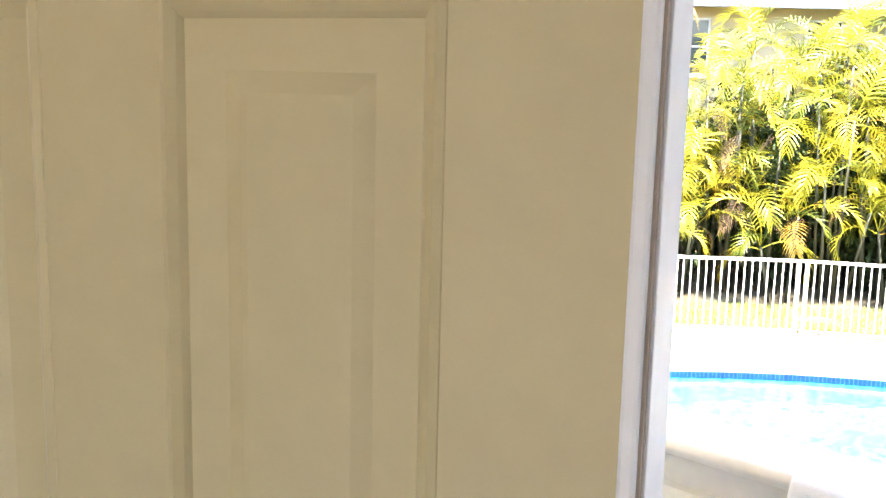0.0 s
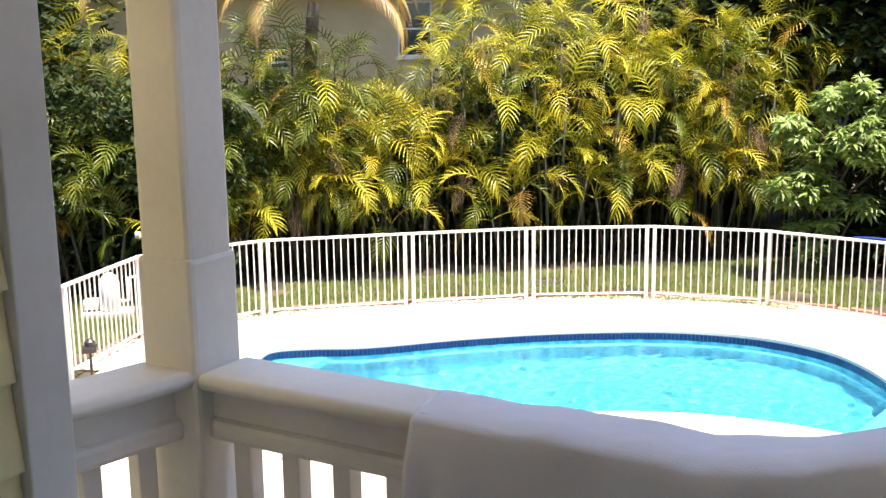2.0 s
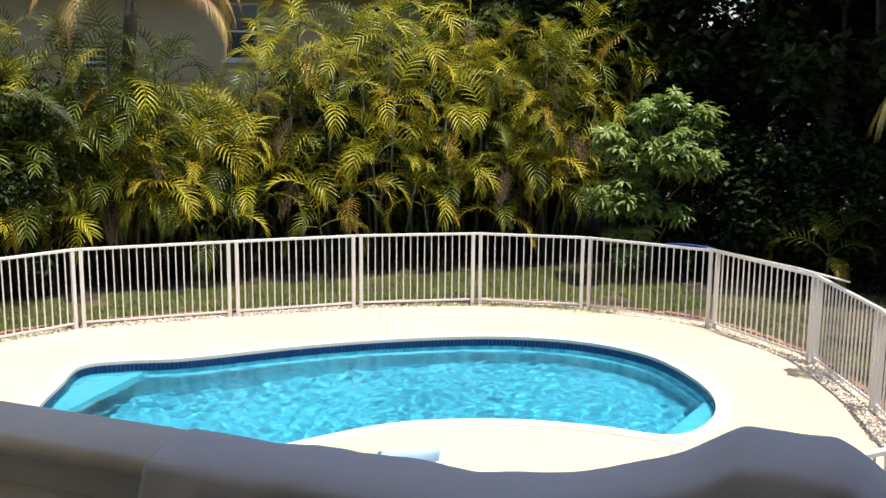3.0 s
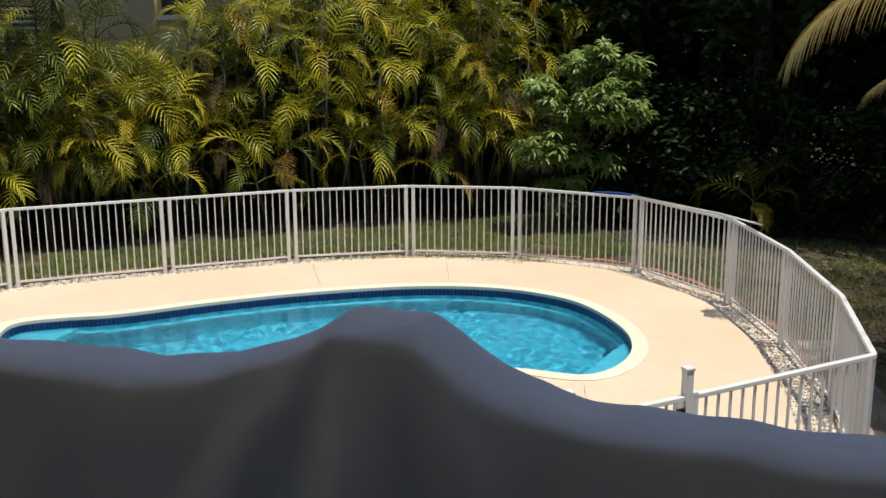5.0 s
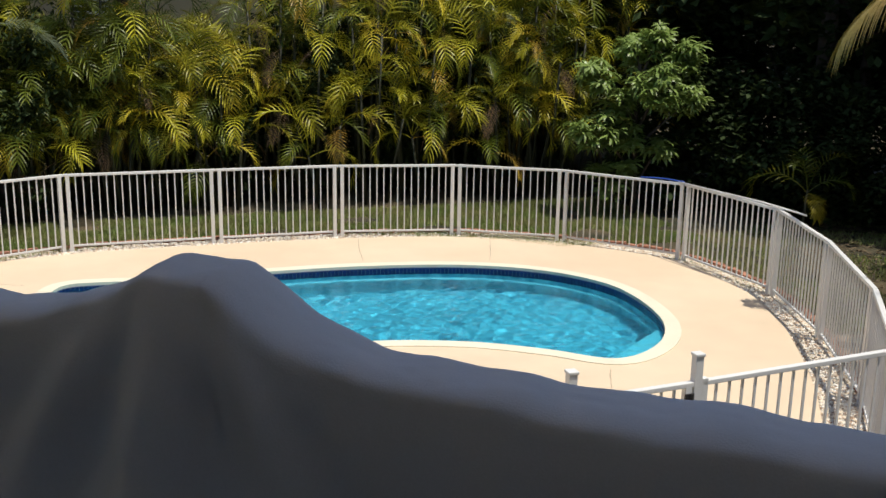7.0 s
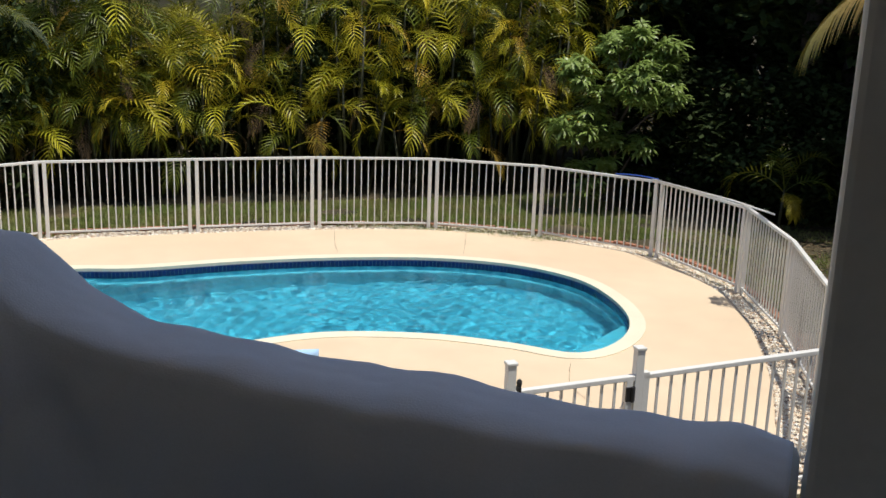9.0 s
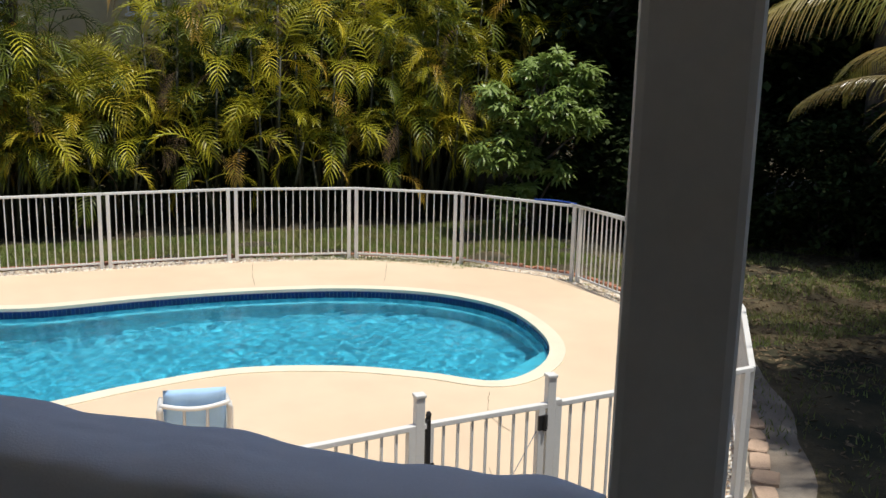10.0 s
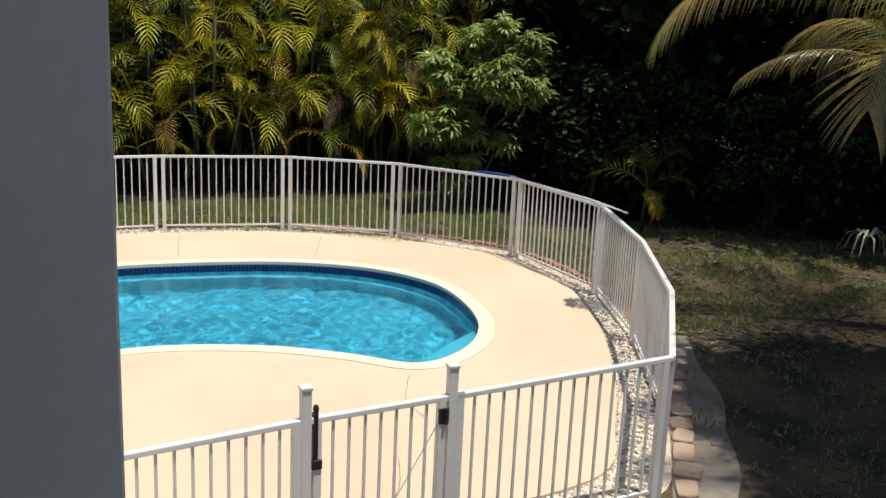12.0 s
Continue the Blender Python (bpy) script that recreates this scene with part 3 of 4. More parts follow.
latch = empty("gate_latch", latch_m, "black plastic magnetic gate latch on the gate post", "latch")
part("body", boxed(0.038, 0.072, -0.05, 0.0, 0.80, 1.20, bevel=0.008), BLACK, latch)
part("knob", tube(bmesh.new(), [(0.058, -0.03, 1.20), (0.058, -0.03, 1.235), (0.058, -0.03, 1.255)], [0.017, 0.022, 0.012], 12), BLACK, latch)
part("striker", boxed(0.03, 0.10, -0.055, -0.005, 0.80, 0.87, bevel=0.006), BLACK, latch)
for z in (1.08, 0.25):
    hg = part("hinge", boxed(0.03, 0.11, 0.012, 0.034, z - 0.06, z + 0.06, bevel=0.005), BLACK, gate, "black plastic hinge")
    part("knuckle", tube(bmesh.new(), [(0.06, 0.04, z - 0.06), (0.06, 0.04, z + 0.06)], [0.014, 0.014], 10), BLACK, hg)
part("brace_rod", tube(bmesh.new(), [(0.10, 0.0, 1.02), (0.66, 0.0, 0.10)], [0.0032, 0.0032], 6), GROUT, gate, "thin grey diagonal brace wire")
pole = part("pool_pole", tube(bmesh.new(), [(9.60, 12.98, 1.245), (9.90, 11.2, 1.245), (9.86, 10.2, 1.26)], [0.014] * 3), WHITE_METAL, smooth=True)
tagged(pole, "white aluminium pool pole laid along the fence rail", "pole")
hose = part("hose", tube(bmesh.new(), [(9.24 + 0.46 * u, 13.55 - 0.58 * u, 1.240 + 0.02 * math.sin(math.pi * u)) for u in [k / 14 for k in range(15)]], [0.012] * 15), RAIL_BLUE, smooth=True)
tagged(hose, "blue pool hose lying over the fence rail", "hose")

# ---- neighbour's house ----
house = empty("house", pose(0, 26, 0), "tan stucco house with white-framed windows behind the palms", "house")
HOLES = [(4.16, 5.06, 4.08, 5.48), (7.40, 8.30, 4.60, 5.48), (9.3, 10.3, 4.60, 5.48), (0.45, 1.35, 3.3, 4.35)]
xs = sorted({-9.0, 16.0, *[v for o in HOLES for v in o[:2]]})
zs = sorted({-0.1, 5.75, *[v for o in HOLES for v in o[2:]]})
bm = bmesh.new()
for x0, x1 in zip(xs, xs[1:]):
    for z0, z1 in zip(zs, zs[1:]):
        if not any(o[0] <= x0 and x1 <= o[1] and o[2] <= z0 and z1 <= o[3] for o in HOLES):
            box(bm, x0, x1, 0, 0.25, z0, z1)
part("wall", bm, STUCCO, house)
part("wall", boxed(-9, 16, 7.0, 7.2, -0.1, 5.75), STUCCO, house)
for o in HOLES[:3]:
    win = part("window", boxed(o[0] - 0.06, o[1] + 0.06, -0.05, 0.02, o[2] - 0.07, o[2]), WHITE_METAL, house, "white aluminium window with a grey sill")
    for a in ((o[0], o[0] + 0.05, o[2], o[3]), (o[1] - 0.05, o[1], o[2], o[3]), (o[0] + 0.05, o[1] - 0.05, o[3] - 0.05, o[3]), (o[0] + 0.05, o[1] - 0.05, o[2], o[2] + 0.05), (o[0] + 0.05, o[1] - 0.05, (o[2] + o[3]) / 2 - 0.02, (o[2] + o[3]) / 2 + 0.025)):
        part("frame_bar", boxed(a[0], a[1], 0.03, 0.09, a[2], a[3]), WHITE_METAL, win)
    for z0, z1 in ((o[2] + 0.05, (o[2] + o[3]) / 2 - 0.02), ((o[2] + o[3]) / 2 + 0.025, o[3] - 0.05)):
        part("pane", boxed(o[0] + 0.05, o[1] - 0.05, 0.055, 0.062, z0, z1), GLASS, win)
o = HOLES[3]
shut = part("vent", boxed(o[0], o[1], 0.2, 0.24, o[2], o[3]), BLACK, house, "white louvred vent")
for j in range(7):
    z = o[2] + 0.08 + 0.15 * j
    part("louvre", boxed(o[0], o[1], -0.04, 0.03, z - 0.03, z + 0.03, m=Matrix.Identity(4)), WHITE_METAL, shut)
part("fascia", boxed(-9.4, 16.4, -0.75, -0.70, 5.72, 5.95), WHITE_METAL, house)
part("soffit", boxed(-9.4, 16.4, -0.70, 0.0, 5.75, 5.80), WHITE_METAL, house)
bm = bmesh.new()
q = [bm.verts.new(p) for p in ((-9.5, -0.8, 5.95), (16.5, -0.8, 5.95), (16.5, 3.6, 7.9), (-9.5, 3.6, 7.9), (16.5, 8.0, 5.95), (-9.5, 8.0, 5.95))]
bm.faces.new(q[:4])
bm.faces.new((q[3], q[2], q[4], q[5]))
bm.faces.new((q[0], q[3], q[5]))
bm.faces.new((q[1], q[4], q[2]))
part("roof", bm, ROOF, house)

# ---- utility pedestal and garden light beyond the fence ----
util = empty("utility_box", pose(-1.3, 17.2, -0.05), "white electrical box on a post among shrubs", "utility box")
part("post", boxed(-0.06, 0.06, -0.05, 0.05, 0, 0.95, bevel=0.005), WHITE_METAL, util)
part("box", boxed(-0.20, 0.20, -0.12, 0.12, 0.80, 1.38, bevel=0.02), WHITE_METAL, util)
part("lid", boxed(-0.215, 0.215, -0.135, 0.135, 1.38, 1.41, bevel=0.008), WHITE_METAL, util)
part("pipe", tube(bmesh.new(), [(0.20, 0, 1.16), (0.40, 0, 1.16)], [0.06, 0.06], 10), WHITE_METAL, util)
part("pipe", tube(bmesh.new(), [(-0.17, 0, 1.22), (-0.36, 0, 1.22)], [0.06, 0.06], 10), WHITE_METAL, util)
pump = empty("pool_pump", pose(-2.05, 16.6, -0.05), "white pool pump and filter tank with plastic pipes", "pool pump")
part("base", boxed(-0.45, 0.35, -0.22, 0.22, 0, 0.10, bevel=0.01), CONCRETE, pump, "concrete pad")
part("tank", tube(bmesh.new(), [(0, 0, 0.10), (0, 0, 0.14), (0, 0, 0.55), (0, 0, 0.66), (0, 0, 0.72)], [0.13, 0.16, 0.16, 0.12, 0.04], 16), WHITE_METAL, pump, smooth=True)
part("motor", tube(bmesh.new(), [(-0.42, 0, 0.22), (-0.36, 0, 0.22), (-0.18, 0, 0.22)], [0.07, 0.10, 0.10], 12), WHITE_METAL, pump, smooth=True)
part("pipe", tube(bmesh.new(), [(0.14, 0, 0.25), (0.30, 0, 0.25), (0.30, 0, 0.62), (0.55, 0.2, 0.62)], [0.03] * 4, 8), WHITE_METAL, pump, smooth=True)
lamp = empty("garden_light", pose(-1.86, 13.05, 0), "black low-voltage garden light on a stake", "garden light")
part("stake", tube(bmesh.new(), [(0, 0, 0), (0, 0, 0.34)], [0.018, 0.018], 8), BLACK, lamp)
part("head", boxed(-0.09, 0.09, -0.09, 0.09, 0.34, 0.42, bevel=0.01), BLACK, lamp)
part("cap", tube(bmesh.new(), [(0, 0, 0.42), (0, 0, 0.48), (0, 0, 0.52)], [0.07, 0.07, 0.02], 8), BLACK, lamp)

# ---- palms ----
rng = random.Random(7)


def frond_mesh(name, mat, L, rise, droop, count, leaf, width, hang, vee=0.5, bare=0.16, power=1.25, seed=0):
    """A feather leaf growing along +x: a bent midrib with leaflets on both sides that bend over under their own weight."""
    bm = bmesh.new()
    pts, dirs = [], []
    p = Vector((0, 0, 0))
    n = 20
    for i in range(n + 1):
        ang = rise - droop * (i / n) ** power
        d = Vector((math.cos(ang), 0, math.sin(ang)))
        pts.append(p.copy())
        dirs.append(d)
        p = p + d * (L / n)
    tube(bm, pts, [0.011 * (1 - 0.85 * i / n) * (L / 1.6) + 0.002 for i in range(n + 1)], 4)
    r = random.Random(seed * 31 + count)
    for k in range(count):
        t = bare + (0.99 - bare) * (k + 0.5) / count
        f = t * n
        i = min(int(f), n - 1)
        q = pts[i].lerp(pts[i + 1], f - i)
        d = dirs[i]
        up = Vector((-d.z, 0, d.x))
        ll = leaf * (0.50 + 0.62 * math.sin(math.pi * min(t * 0.82 + 0.12, 1))) * r.uniform(0.88, 1.08)
        for side in (-1, 1):
            way = (Vector((0, side, 0)) * (1.0 - 0.45 * t) + d * (0.35 + 0.6 * t) + up * vee * r.uniform(0.7, 1.2)).normalized()
            at, prev = q.copy(), None
            bend = hang * r.uniform(0.8, 1.2)
            for j, wide in enumerate((0.55, 1.0, 0.85, 0.5, 0.0)):
                w = d - way * d.dot(way)
                w = w.normalized() * width * 0.5 * wide
                cur = [bm.verts.new(at - w), bm.verts.new(at + w)] if wide else [bm.verts.new(at)]
                if prev:
                    bm.faces.new((prev[0], prev[1], *reversed(cur)))
                prev = cur
                at = at + way * ll * 0.25
                way = (way + Vector((0, 0, -bend * 0.34))).normalized()
    return mesh_of(name, bm, mat)


# upright young leaves, arching ones and hanging old ones, each in the hues of the hedge
YOUNG = [frond_mesh("frond", mat, 1.55 + 0.12 * k, 1.30 - 0.08 * k, 2.15 + 0.25 * k, 14, 0.44, 0.031, 0.55, 0.40, 0.22, 1.7, k) for mat in (LEAF_LIME, LEAF_GREEN, LEAF_LIME) for k in range(3)]
ARCH = [frond_mesh("frond", mat, 1.40 + 0.14 * k, 1.00 - 0.12 * k, 2.50 + 0.15 * k, 14, 0.44, 0.031, 0.65, 0.35, 0.22, 1.35, k + 3) for mat in (LEAF_LIME, LEAF_YELLOW, LEAF_GREEN, LEAF_LIME) for k in range(3)]
HANGING = [frond_mesh("frond", mat, 1.10 + 0.14 * k, 0.55 - 0.15 * k, 2.05 + 0.1 * k, 13, 0.41, 0.030, 0.70, 0.20, 0.22, 1.1, k + 6) for mat in (LEAF_GREEN, LEAF_YELLOW, LEAF_ORANGE) for k in range(2)]
WITHERED = [frond_mesh("frond", LEAF_BROWN, 1.0 + 0.2 * k, 0.1, 1.5, 14, 0.30, 0.014, 0.8, 0.1, 0.2, 0.8, k + 9) for k in range(2)]
COCO = [frond_mesh("frond", LEAF_COCO, 3.0, 0.80 - 0.15 * k, 1.75 + 0.1 * k, 70, 0.72, 0.016, 1.3, 0.05, 0.12, 1.2, k) for k in range(3)]
COCO_LONG = [frond_mesh("frond", LEAF_COCO, 3.85, 1.27, 2.5, 96, 0.80, 0.017, 1.9, -0.05, 0.10, 1.05, 5)]
COCO_BOWED = [frond_mesh("frond", LEAF_COCO, 2.0, 0.62, 2.6, 48, 0.84, 0.020, 0.55, 0.05, 0.10, 1.9, 7)]
COCO_LOW = [frond_mesh("frond", LEAF_COCO, 2.25, 0.50, 1.35, 60, 0.50, 0.015, 1.5, 0.0, 0.12, 1.3, 6)]
COCO_DRY = [frond_mesh("frond", LEAF_GOLD, 2.4, 0.65, 2.3, 56, 0.60, 0.017, 1.4, 0.0, 0.10, 1.2, 8)]


def areca(x, y, height, seed, canes=6, spread=0.55, low=1.0, green=False):
    """A clump of canes; each carries at its top a rosette of leaves, the outer ones arching over and hanging."""
    r = random.Random(seed)
    ob = empty("areca_palm", pose(x, y, -0.05), "clumping areca palm with arching yellow-green fronds", "palm", "palm hedge")
    for c in range(canes):
        a = c * 2.4 + r.random() * 0.8
        rad = spread * (0.25 + 0.75 * math.sqrt((c + 0.5) / canes))
        top = max(0.5, low + (height - 0.95 - low) * (1 - (c + r.uniform(-0.3, 0.3)) / canes))
        bx, by = rad * math.cos(a), rad * math.sin(a) - 0.35 * spread * c / canes
        part("cane", tube(bmesh.new(), [(bx * 0.5, by * 0.5, 0), (bx * 0.75, by * 0.75, top * 0.5), (bx, by, top)], [0.034, 0.03, 0.024], 6), CANE, ob, smooth=True)
        first = r.uniform(0, 6.3)
        for k in range(6):
            age = (k + r.uniform(-0.3, 0.3)) / 6
            az = first + k * 2.399
            kinds = YOUNG if age < 0.30 else ARCH if age < 0.72 else HANGING if r.random() < 0.72 else WITHERED
            if green:
                kinds = YOUNG[3:6] if kinds is YOUNG else ARCH[6:9] * 3 + ARCH[:4] if kinds is ARCH else kinds
            f = part("frond", r.choice(kinds), None, ob)
            pitch = 14 * (1 - 2 * age) + r.uniform(-9, 9)
            f.matrix_local = Matrix.Translation((bx, by, top - 0.10 * age)) @ Euler((r.uniform(-0.35, 0.35), -radians(pitch), az)).to_matrix().to_4x4() @ Matrix.Scale(r.uniform(0.60, 0.98), 4)
    return ob


for k in range(15):
    x = -3.2 + 0.93 * k
    areca(x + rng.uniform(-0.2, 0.2), 19.3 + 0.25 * math.sin(k * 1.7) - 0.01 * (x - 3) ** 2, (rng.uniform(4.8, 5.3) if k > 7 else rng.uniform(4.1, 4.6)) if k not in (4, 5, 6, 7) else 3.7, 100 + k, 6, 0.62, 1.1, green=k < 4)
for k in range(13):
    areca(-2.8 + 1.05 * k + rng.uniform(-0.25, 0.25), 20.7 + rng.uniform(-0.3, 0.3), rng.uniform(5.2, 6.0) if k not in (3, 4, 5, 6) else rng.uniform(3.6, 4.0), 300 + k, 4, 0.5, 2.6)
for k, (x, y, h) in enumerate([(8.9, 19.5, 5.4), (6.4, 20.1, 5.8), (4.6, 20.2, 5.6), (9.9, 20.0, 5.0), (10.7, 20.3, 5.7), (8.3, 20.2, 6.0), (9.4, 18.9, 5.2), (10.4, 19.0, 5.5), (11.4, 19.1, 5.6), (12.3, 19.4, 5.4)]):
    areca(x, y, h, 505 + k, 6)
for k, (x, h) in enumerate([(1.3, 2.5), (3.3, 2.4), (5.2, 2.6), (7.3, 2.8), (9.0, 2.4)]):
    areca(x, 18.55 + 0.1 * math.sin(k * 2.0), h, 560 + k, 2, 0.5, 0.7)
for k, (x, y, h) in enumerate([(2.0, 20.0, 4.6), (1.1, 19.6, 4.7), (1.5, 19.0, 4.4), (0.2, 19.4, 5.0), (-0.3, 18.7, 3.0), (0.9, 19.2, 5.2), (1.75, 19.3, 4.9), (-2.3, 17.8, 3.5)]):
    areca(x, y, h, 530 + k, 6, green=True)
pale = areca(-0.55, 18.55, 3.2, 540, 3, green=True)
# Glare on this one frond is put into its pale leaf colour.
sheen = part("frond", frond_mesh("frond", LEAF_PALE, 1.25, 0.5, 1.1, 24, 0.34, 0.03, 0.5, 0.2, 0.1, 1.2, 12), None, pale, "broad frond with its sun glare put into a pale colour")
sheen.matrix_local = Matrix.Translation((0.0, -0.30, 3.50)) @ Euler((-0.6, 0.45, -0.25)).to_matrix().to_4x4()
areca(12.75, 14.0, 1.8, 504, 1, 0.2, 0.75, green=True)


def coconut(x, y, lean, height, fronds, seed, label, size=1.0):
    r = random.Random(seed)
    ob = empty("coconut_palm", pose(x, y, -0.05), label, "palm")
    n = 14
    pts = [(lean[0] * (i / n) ** 1.6, lean[1] * (i / n) ** 1.6, height * i / n) for i in range(n + 1)]
    part("trunk", tube(bmesh.new(), pts, [0.16 - 0.05 * (i / n) + (0.012 if i % 2 else 0) + 0.05 * max(0, 1 - i / 2) for i in range(n + 1)], 12), BARK, ob, smooth=True)
    for k, (az, tip, dry) in enumerate(fronds):
        kind = (COCO, COCO_DRY, COCO_LONG, COCO_BOWED, COCO_LOW)[dry]
        f = part("frond", kind[k % len(kind)], None, ob)
        f.matrix_local = Matrix.Translation((lean[0], lean[1], height + 0.05)) @ Euler((r.uniform(-0.2, 0.2), -radians(tip), radians(az))).to_matrix().to_4x4() @ Matrix.Scale(size * r.uniform(0.95, 1.1), 4)
    return ob


coconut(13.56, 7.86, (-0.68, 0.46), 3.02, [(153, 2, 2), (199, 4, 3), (145, 4, 4), (112, 30, 0), (85, 10, 0), (45, 25, 0), (15, 10, 0), (330, 20, 0), (290, 15, 0), (262, 30, 0), (238, 40, 0), (60, 55, 0), (310, 50, 0), (20, 45, 2)], 3, "young coconut palm with arching fronds over the lawn", 1.15)
coconut(12.5, 2.0, (-1.4, 1.3), 7.0, [(k * 37 + 5, 12 + 14 * (k % 3), 0) for k in range(14)], 8, "tall leaning coconut palm shading the dirt path", 1.1)
coconut(1.33, 20.2, (0.3, -0.3), 5.15, [(195, 8, 1), (225, -6, 1), (352, 18, 1), (15, 8, 1), (300, 30, 0), (262, 40, 0), (170, 25, 0), (130, 25, 0), (90, 30, 0), (45, 25, 0), (285, 60, 0), (190, 55, 0), (350, 50, 0), (335, -8, 1)], 4, "coconut palm with browning fronds in front of the house")
coconut(-4.2, 19.6, (0.3, -0.3), 6.0, [(330, 0, 0), (300, 8, 0), (270, -10, 1), (240, 5, 0), (0, 10, 0), (30, 25, 0), (60, 30, 0), (120, 20, 0), (180, 20, 0), (285, 40, 0), (350, -20, 1)], 5, "coconut palm among dark shrubs")

# ---- broad-leaved trees ----


def cluster_mesh(name, mat, leaves, length, width, seed, flat=0.5):
    """A rosette of long drooping leaves."""
    r = random.Random(seed)
    bm = bmesh.new()
    for k in range(leaves):
        a = k * 2.399 + r.uniform(-0.3, 0.3)
        el = r.uniform(-0.5, 0.7) * flat
        l = length * r.uniform(0.7, 1.1)
        d = Vector((math.cos(a) * math.cos(el), math.sin(a) * math.cos(el), math.sin(el)))
        s = Vector((-math.sin(a), math.cos(a), 0)) * width
        b = d * 0.02
        m1, m2, tip = d * l * 0.4 + Vector((0, 0, 0.01)), d * l * 0.75 - Vector((0, 0, l * 0.10)), d * l - Vector((0, 0, l * 0.32))
        v = [bm.verts.new(x) for x in (b, m1 + s, m1 - s, m2 + s * 0.8, m2 - s * 0.8, tip)]
        bm.faces.new((v[0], v[1], v[2]))
        bm.faces.new((v[1], v[3], v[4], v[2]))
        bm.faces.new((v[3], v[5], v[4]))
    return mesh_of(name, bm, mat)


MANGO_CLUSTERS = [cluster_mesh("rosette", LEAF_MANGO, 15, 0.25, 0.023, k) for k in range(4)]


def mango_tree(x, y):
    r = random.Random(21)
    ob = empty("mango_tree", pose(x, y, -0.05), "young mango tree with rosettes of long glossy leaves", "tree")
    part("trunk", tube(bmesh.new(), [(0, 0, 0), (0.03, 0.05, 0.8), (0, 0.1, 1.6), (0.05, 0.1, 2.9)], [0.07, 0.055, 0.045, 0.025], 8), BARK, ob, smooth=True)
    lobes = [((0.07, 0.3, 3.16), 0.46), ((-0.81, 0.19, 2.7), 0.38), ((0.81, -0.3, 3.03), 0.35), ((0.23, -0.4, 2.5), 0.58), ((0.85, -0.43, 2.21), 0.33), ((-0.89, 0.06, 1.71), 0.48), ((-0.3, -0.07, 1.55), 0.36), ((0.34, -0.28, 1.36), 0.23), ((-0.69, 0.13, 0.88), 0.18), ((-0.23, -0.11, 0.97), 0.2), ((-0.52, -0.07, 0.54), 0.2), ((0.33, 0.06, 3.39), 0.28), ((-0.32, 0.05, 2.21), 0.32)]
    for c, rad in lobes:
        part("limb", tube(bmesh.new(), [(0, 0.06, max(c[2] - 0.9, 0.4)), (c[0] * 0.6, c[1] * 0.6, c[2] - 0.3), c], [0.035, 0.022, 0.01], 6), BARK, ob, smooth=True)
        for k in range(int(84 * rad)):
            d = Vector((r.gauss(0, 1), r.gauss(0, 1), r.gauss(0, 1))).normalized()
            p = Vector(c) + d * rad * r.uniform(0.55, 1.0) * (0.85 + 0.3 * noise.noise(d * 2))
            f = part("rosette", r.choice(MANGO_CLUSTERS), None, ob)
            f.matrix_local = Matrix.Translation(p) @ Euler((r.uniform(-0.5, 0.5), r.uniform(-0.5, 0.5), r.uniform(0, 6.3))).to_matrix().to_4x4() @ Matrix.Scale(r.uniform(0.8, 1.25), 4)
    return ob


mango_tree(10.75, 16.45)


def crown_mesh(name, mat, size, count, seed, leaf=0.16, low=-1.0):
    """An uneven crown of many small leaves gathered in clumps."""
    r = random.Random(seed)
    bm = bmesh.new()
    clumps = []
    for k in range(46):
        d = Vector((r.gauss(0, 1), r.gauss(0, 1), r.gauss(0, 1))).normalized()
        d.z = max(d.z, low)
        clumps.append((Vector((d.x * size[0], d.y * size[1], d.z * size[2])) * r.uniform(0.55, 1.0), r.uniform(0.2, 0.34) * min(size)))
    for k in range(count):
        c, rad = r.choice(clumps)
        p = c + Vector((r.gauss(0, 1), r.gauss(0, 1), r.gauss(0, 0.8))) * rad * 0.6
        a, e = r.uniform(0, 6.3), r.uniform(-0.9, 0.5)
        d = Vector((math.cos(a) * math.cos(e), math.sin(a) * math.cos(e), math.sin(e))) * leaf * r.uniform(0.7, 1.3)
        s = d.cross(Vector((r.uniform(-0.4, 0.4), r.uniform(-0.4, 0.4), 1))).normalized() * leaf * 0.30
        v = [bm.verts.new(x) for x in (p, p + d * 0.5 + s, p + d, p + d * 0.5 - s)]
        bm.faces.new(v)
    return mesh_of(name, bm, mat)


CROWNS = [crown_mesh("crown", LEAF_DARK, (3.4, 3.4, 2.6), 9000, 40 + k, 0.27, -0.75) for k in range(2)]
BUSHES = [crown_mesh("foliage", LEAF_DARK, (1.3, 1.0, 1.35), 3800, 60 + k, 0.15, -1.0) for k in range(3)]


def shade_tree(x, y, z, turn, k, scale=1.0):
    ob = empty("shade_tree", pose(x, y, -0.05, 0, 0, turn), "large dark broad-leaved tree, some behind the lawn, some unseen shade casters", "tree", "shade trees")
    part("trunk", tube(bmesh.new(), [(0, 0, 0), (0.1, 0.05, z * 0.4), (0, 0.1, z * 0.75), (0.1, 0, z)], [0.24, 0.2, 0.16, 0.08], 10), BARK, ob, smooth=True)
    for j in range(4):
        a = j * 1.6 + turn
        part("limb", tube(bmesh.new(), [(0.05, 0.05, z * 0.6), (math.cos(a) * 0.9 * scale, math.sin(a) * 0.9 * scale, z * 0.8), (math.cos(a) * 2.0 * scale, math.sin(a) * 2.0 * scale, z * 1.02)], [0.09, 0.06, 0.02], 6), BARK, ob, smooth=True)
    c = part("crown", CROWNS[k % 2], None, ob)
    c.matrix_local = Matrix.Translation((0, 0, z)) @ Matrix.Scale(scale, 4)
    return ob


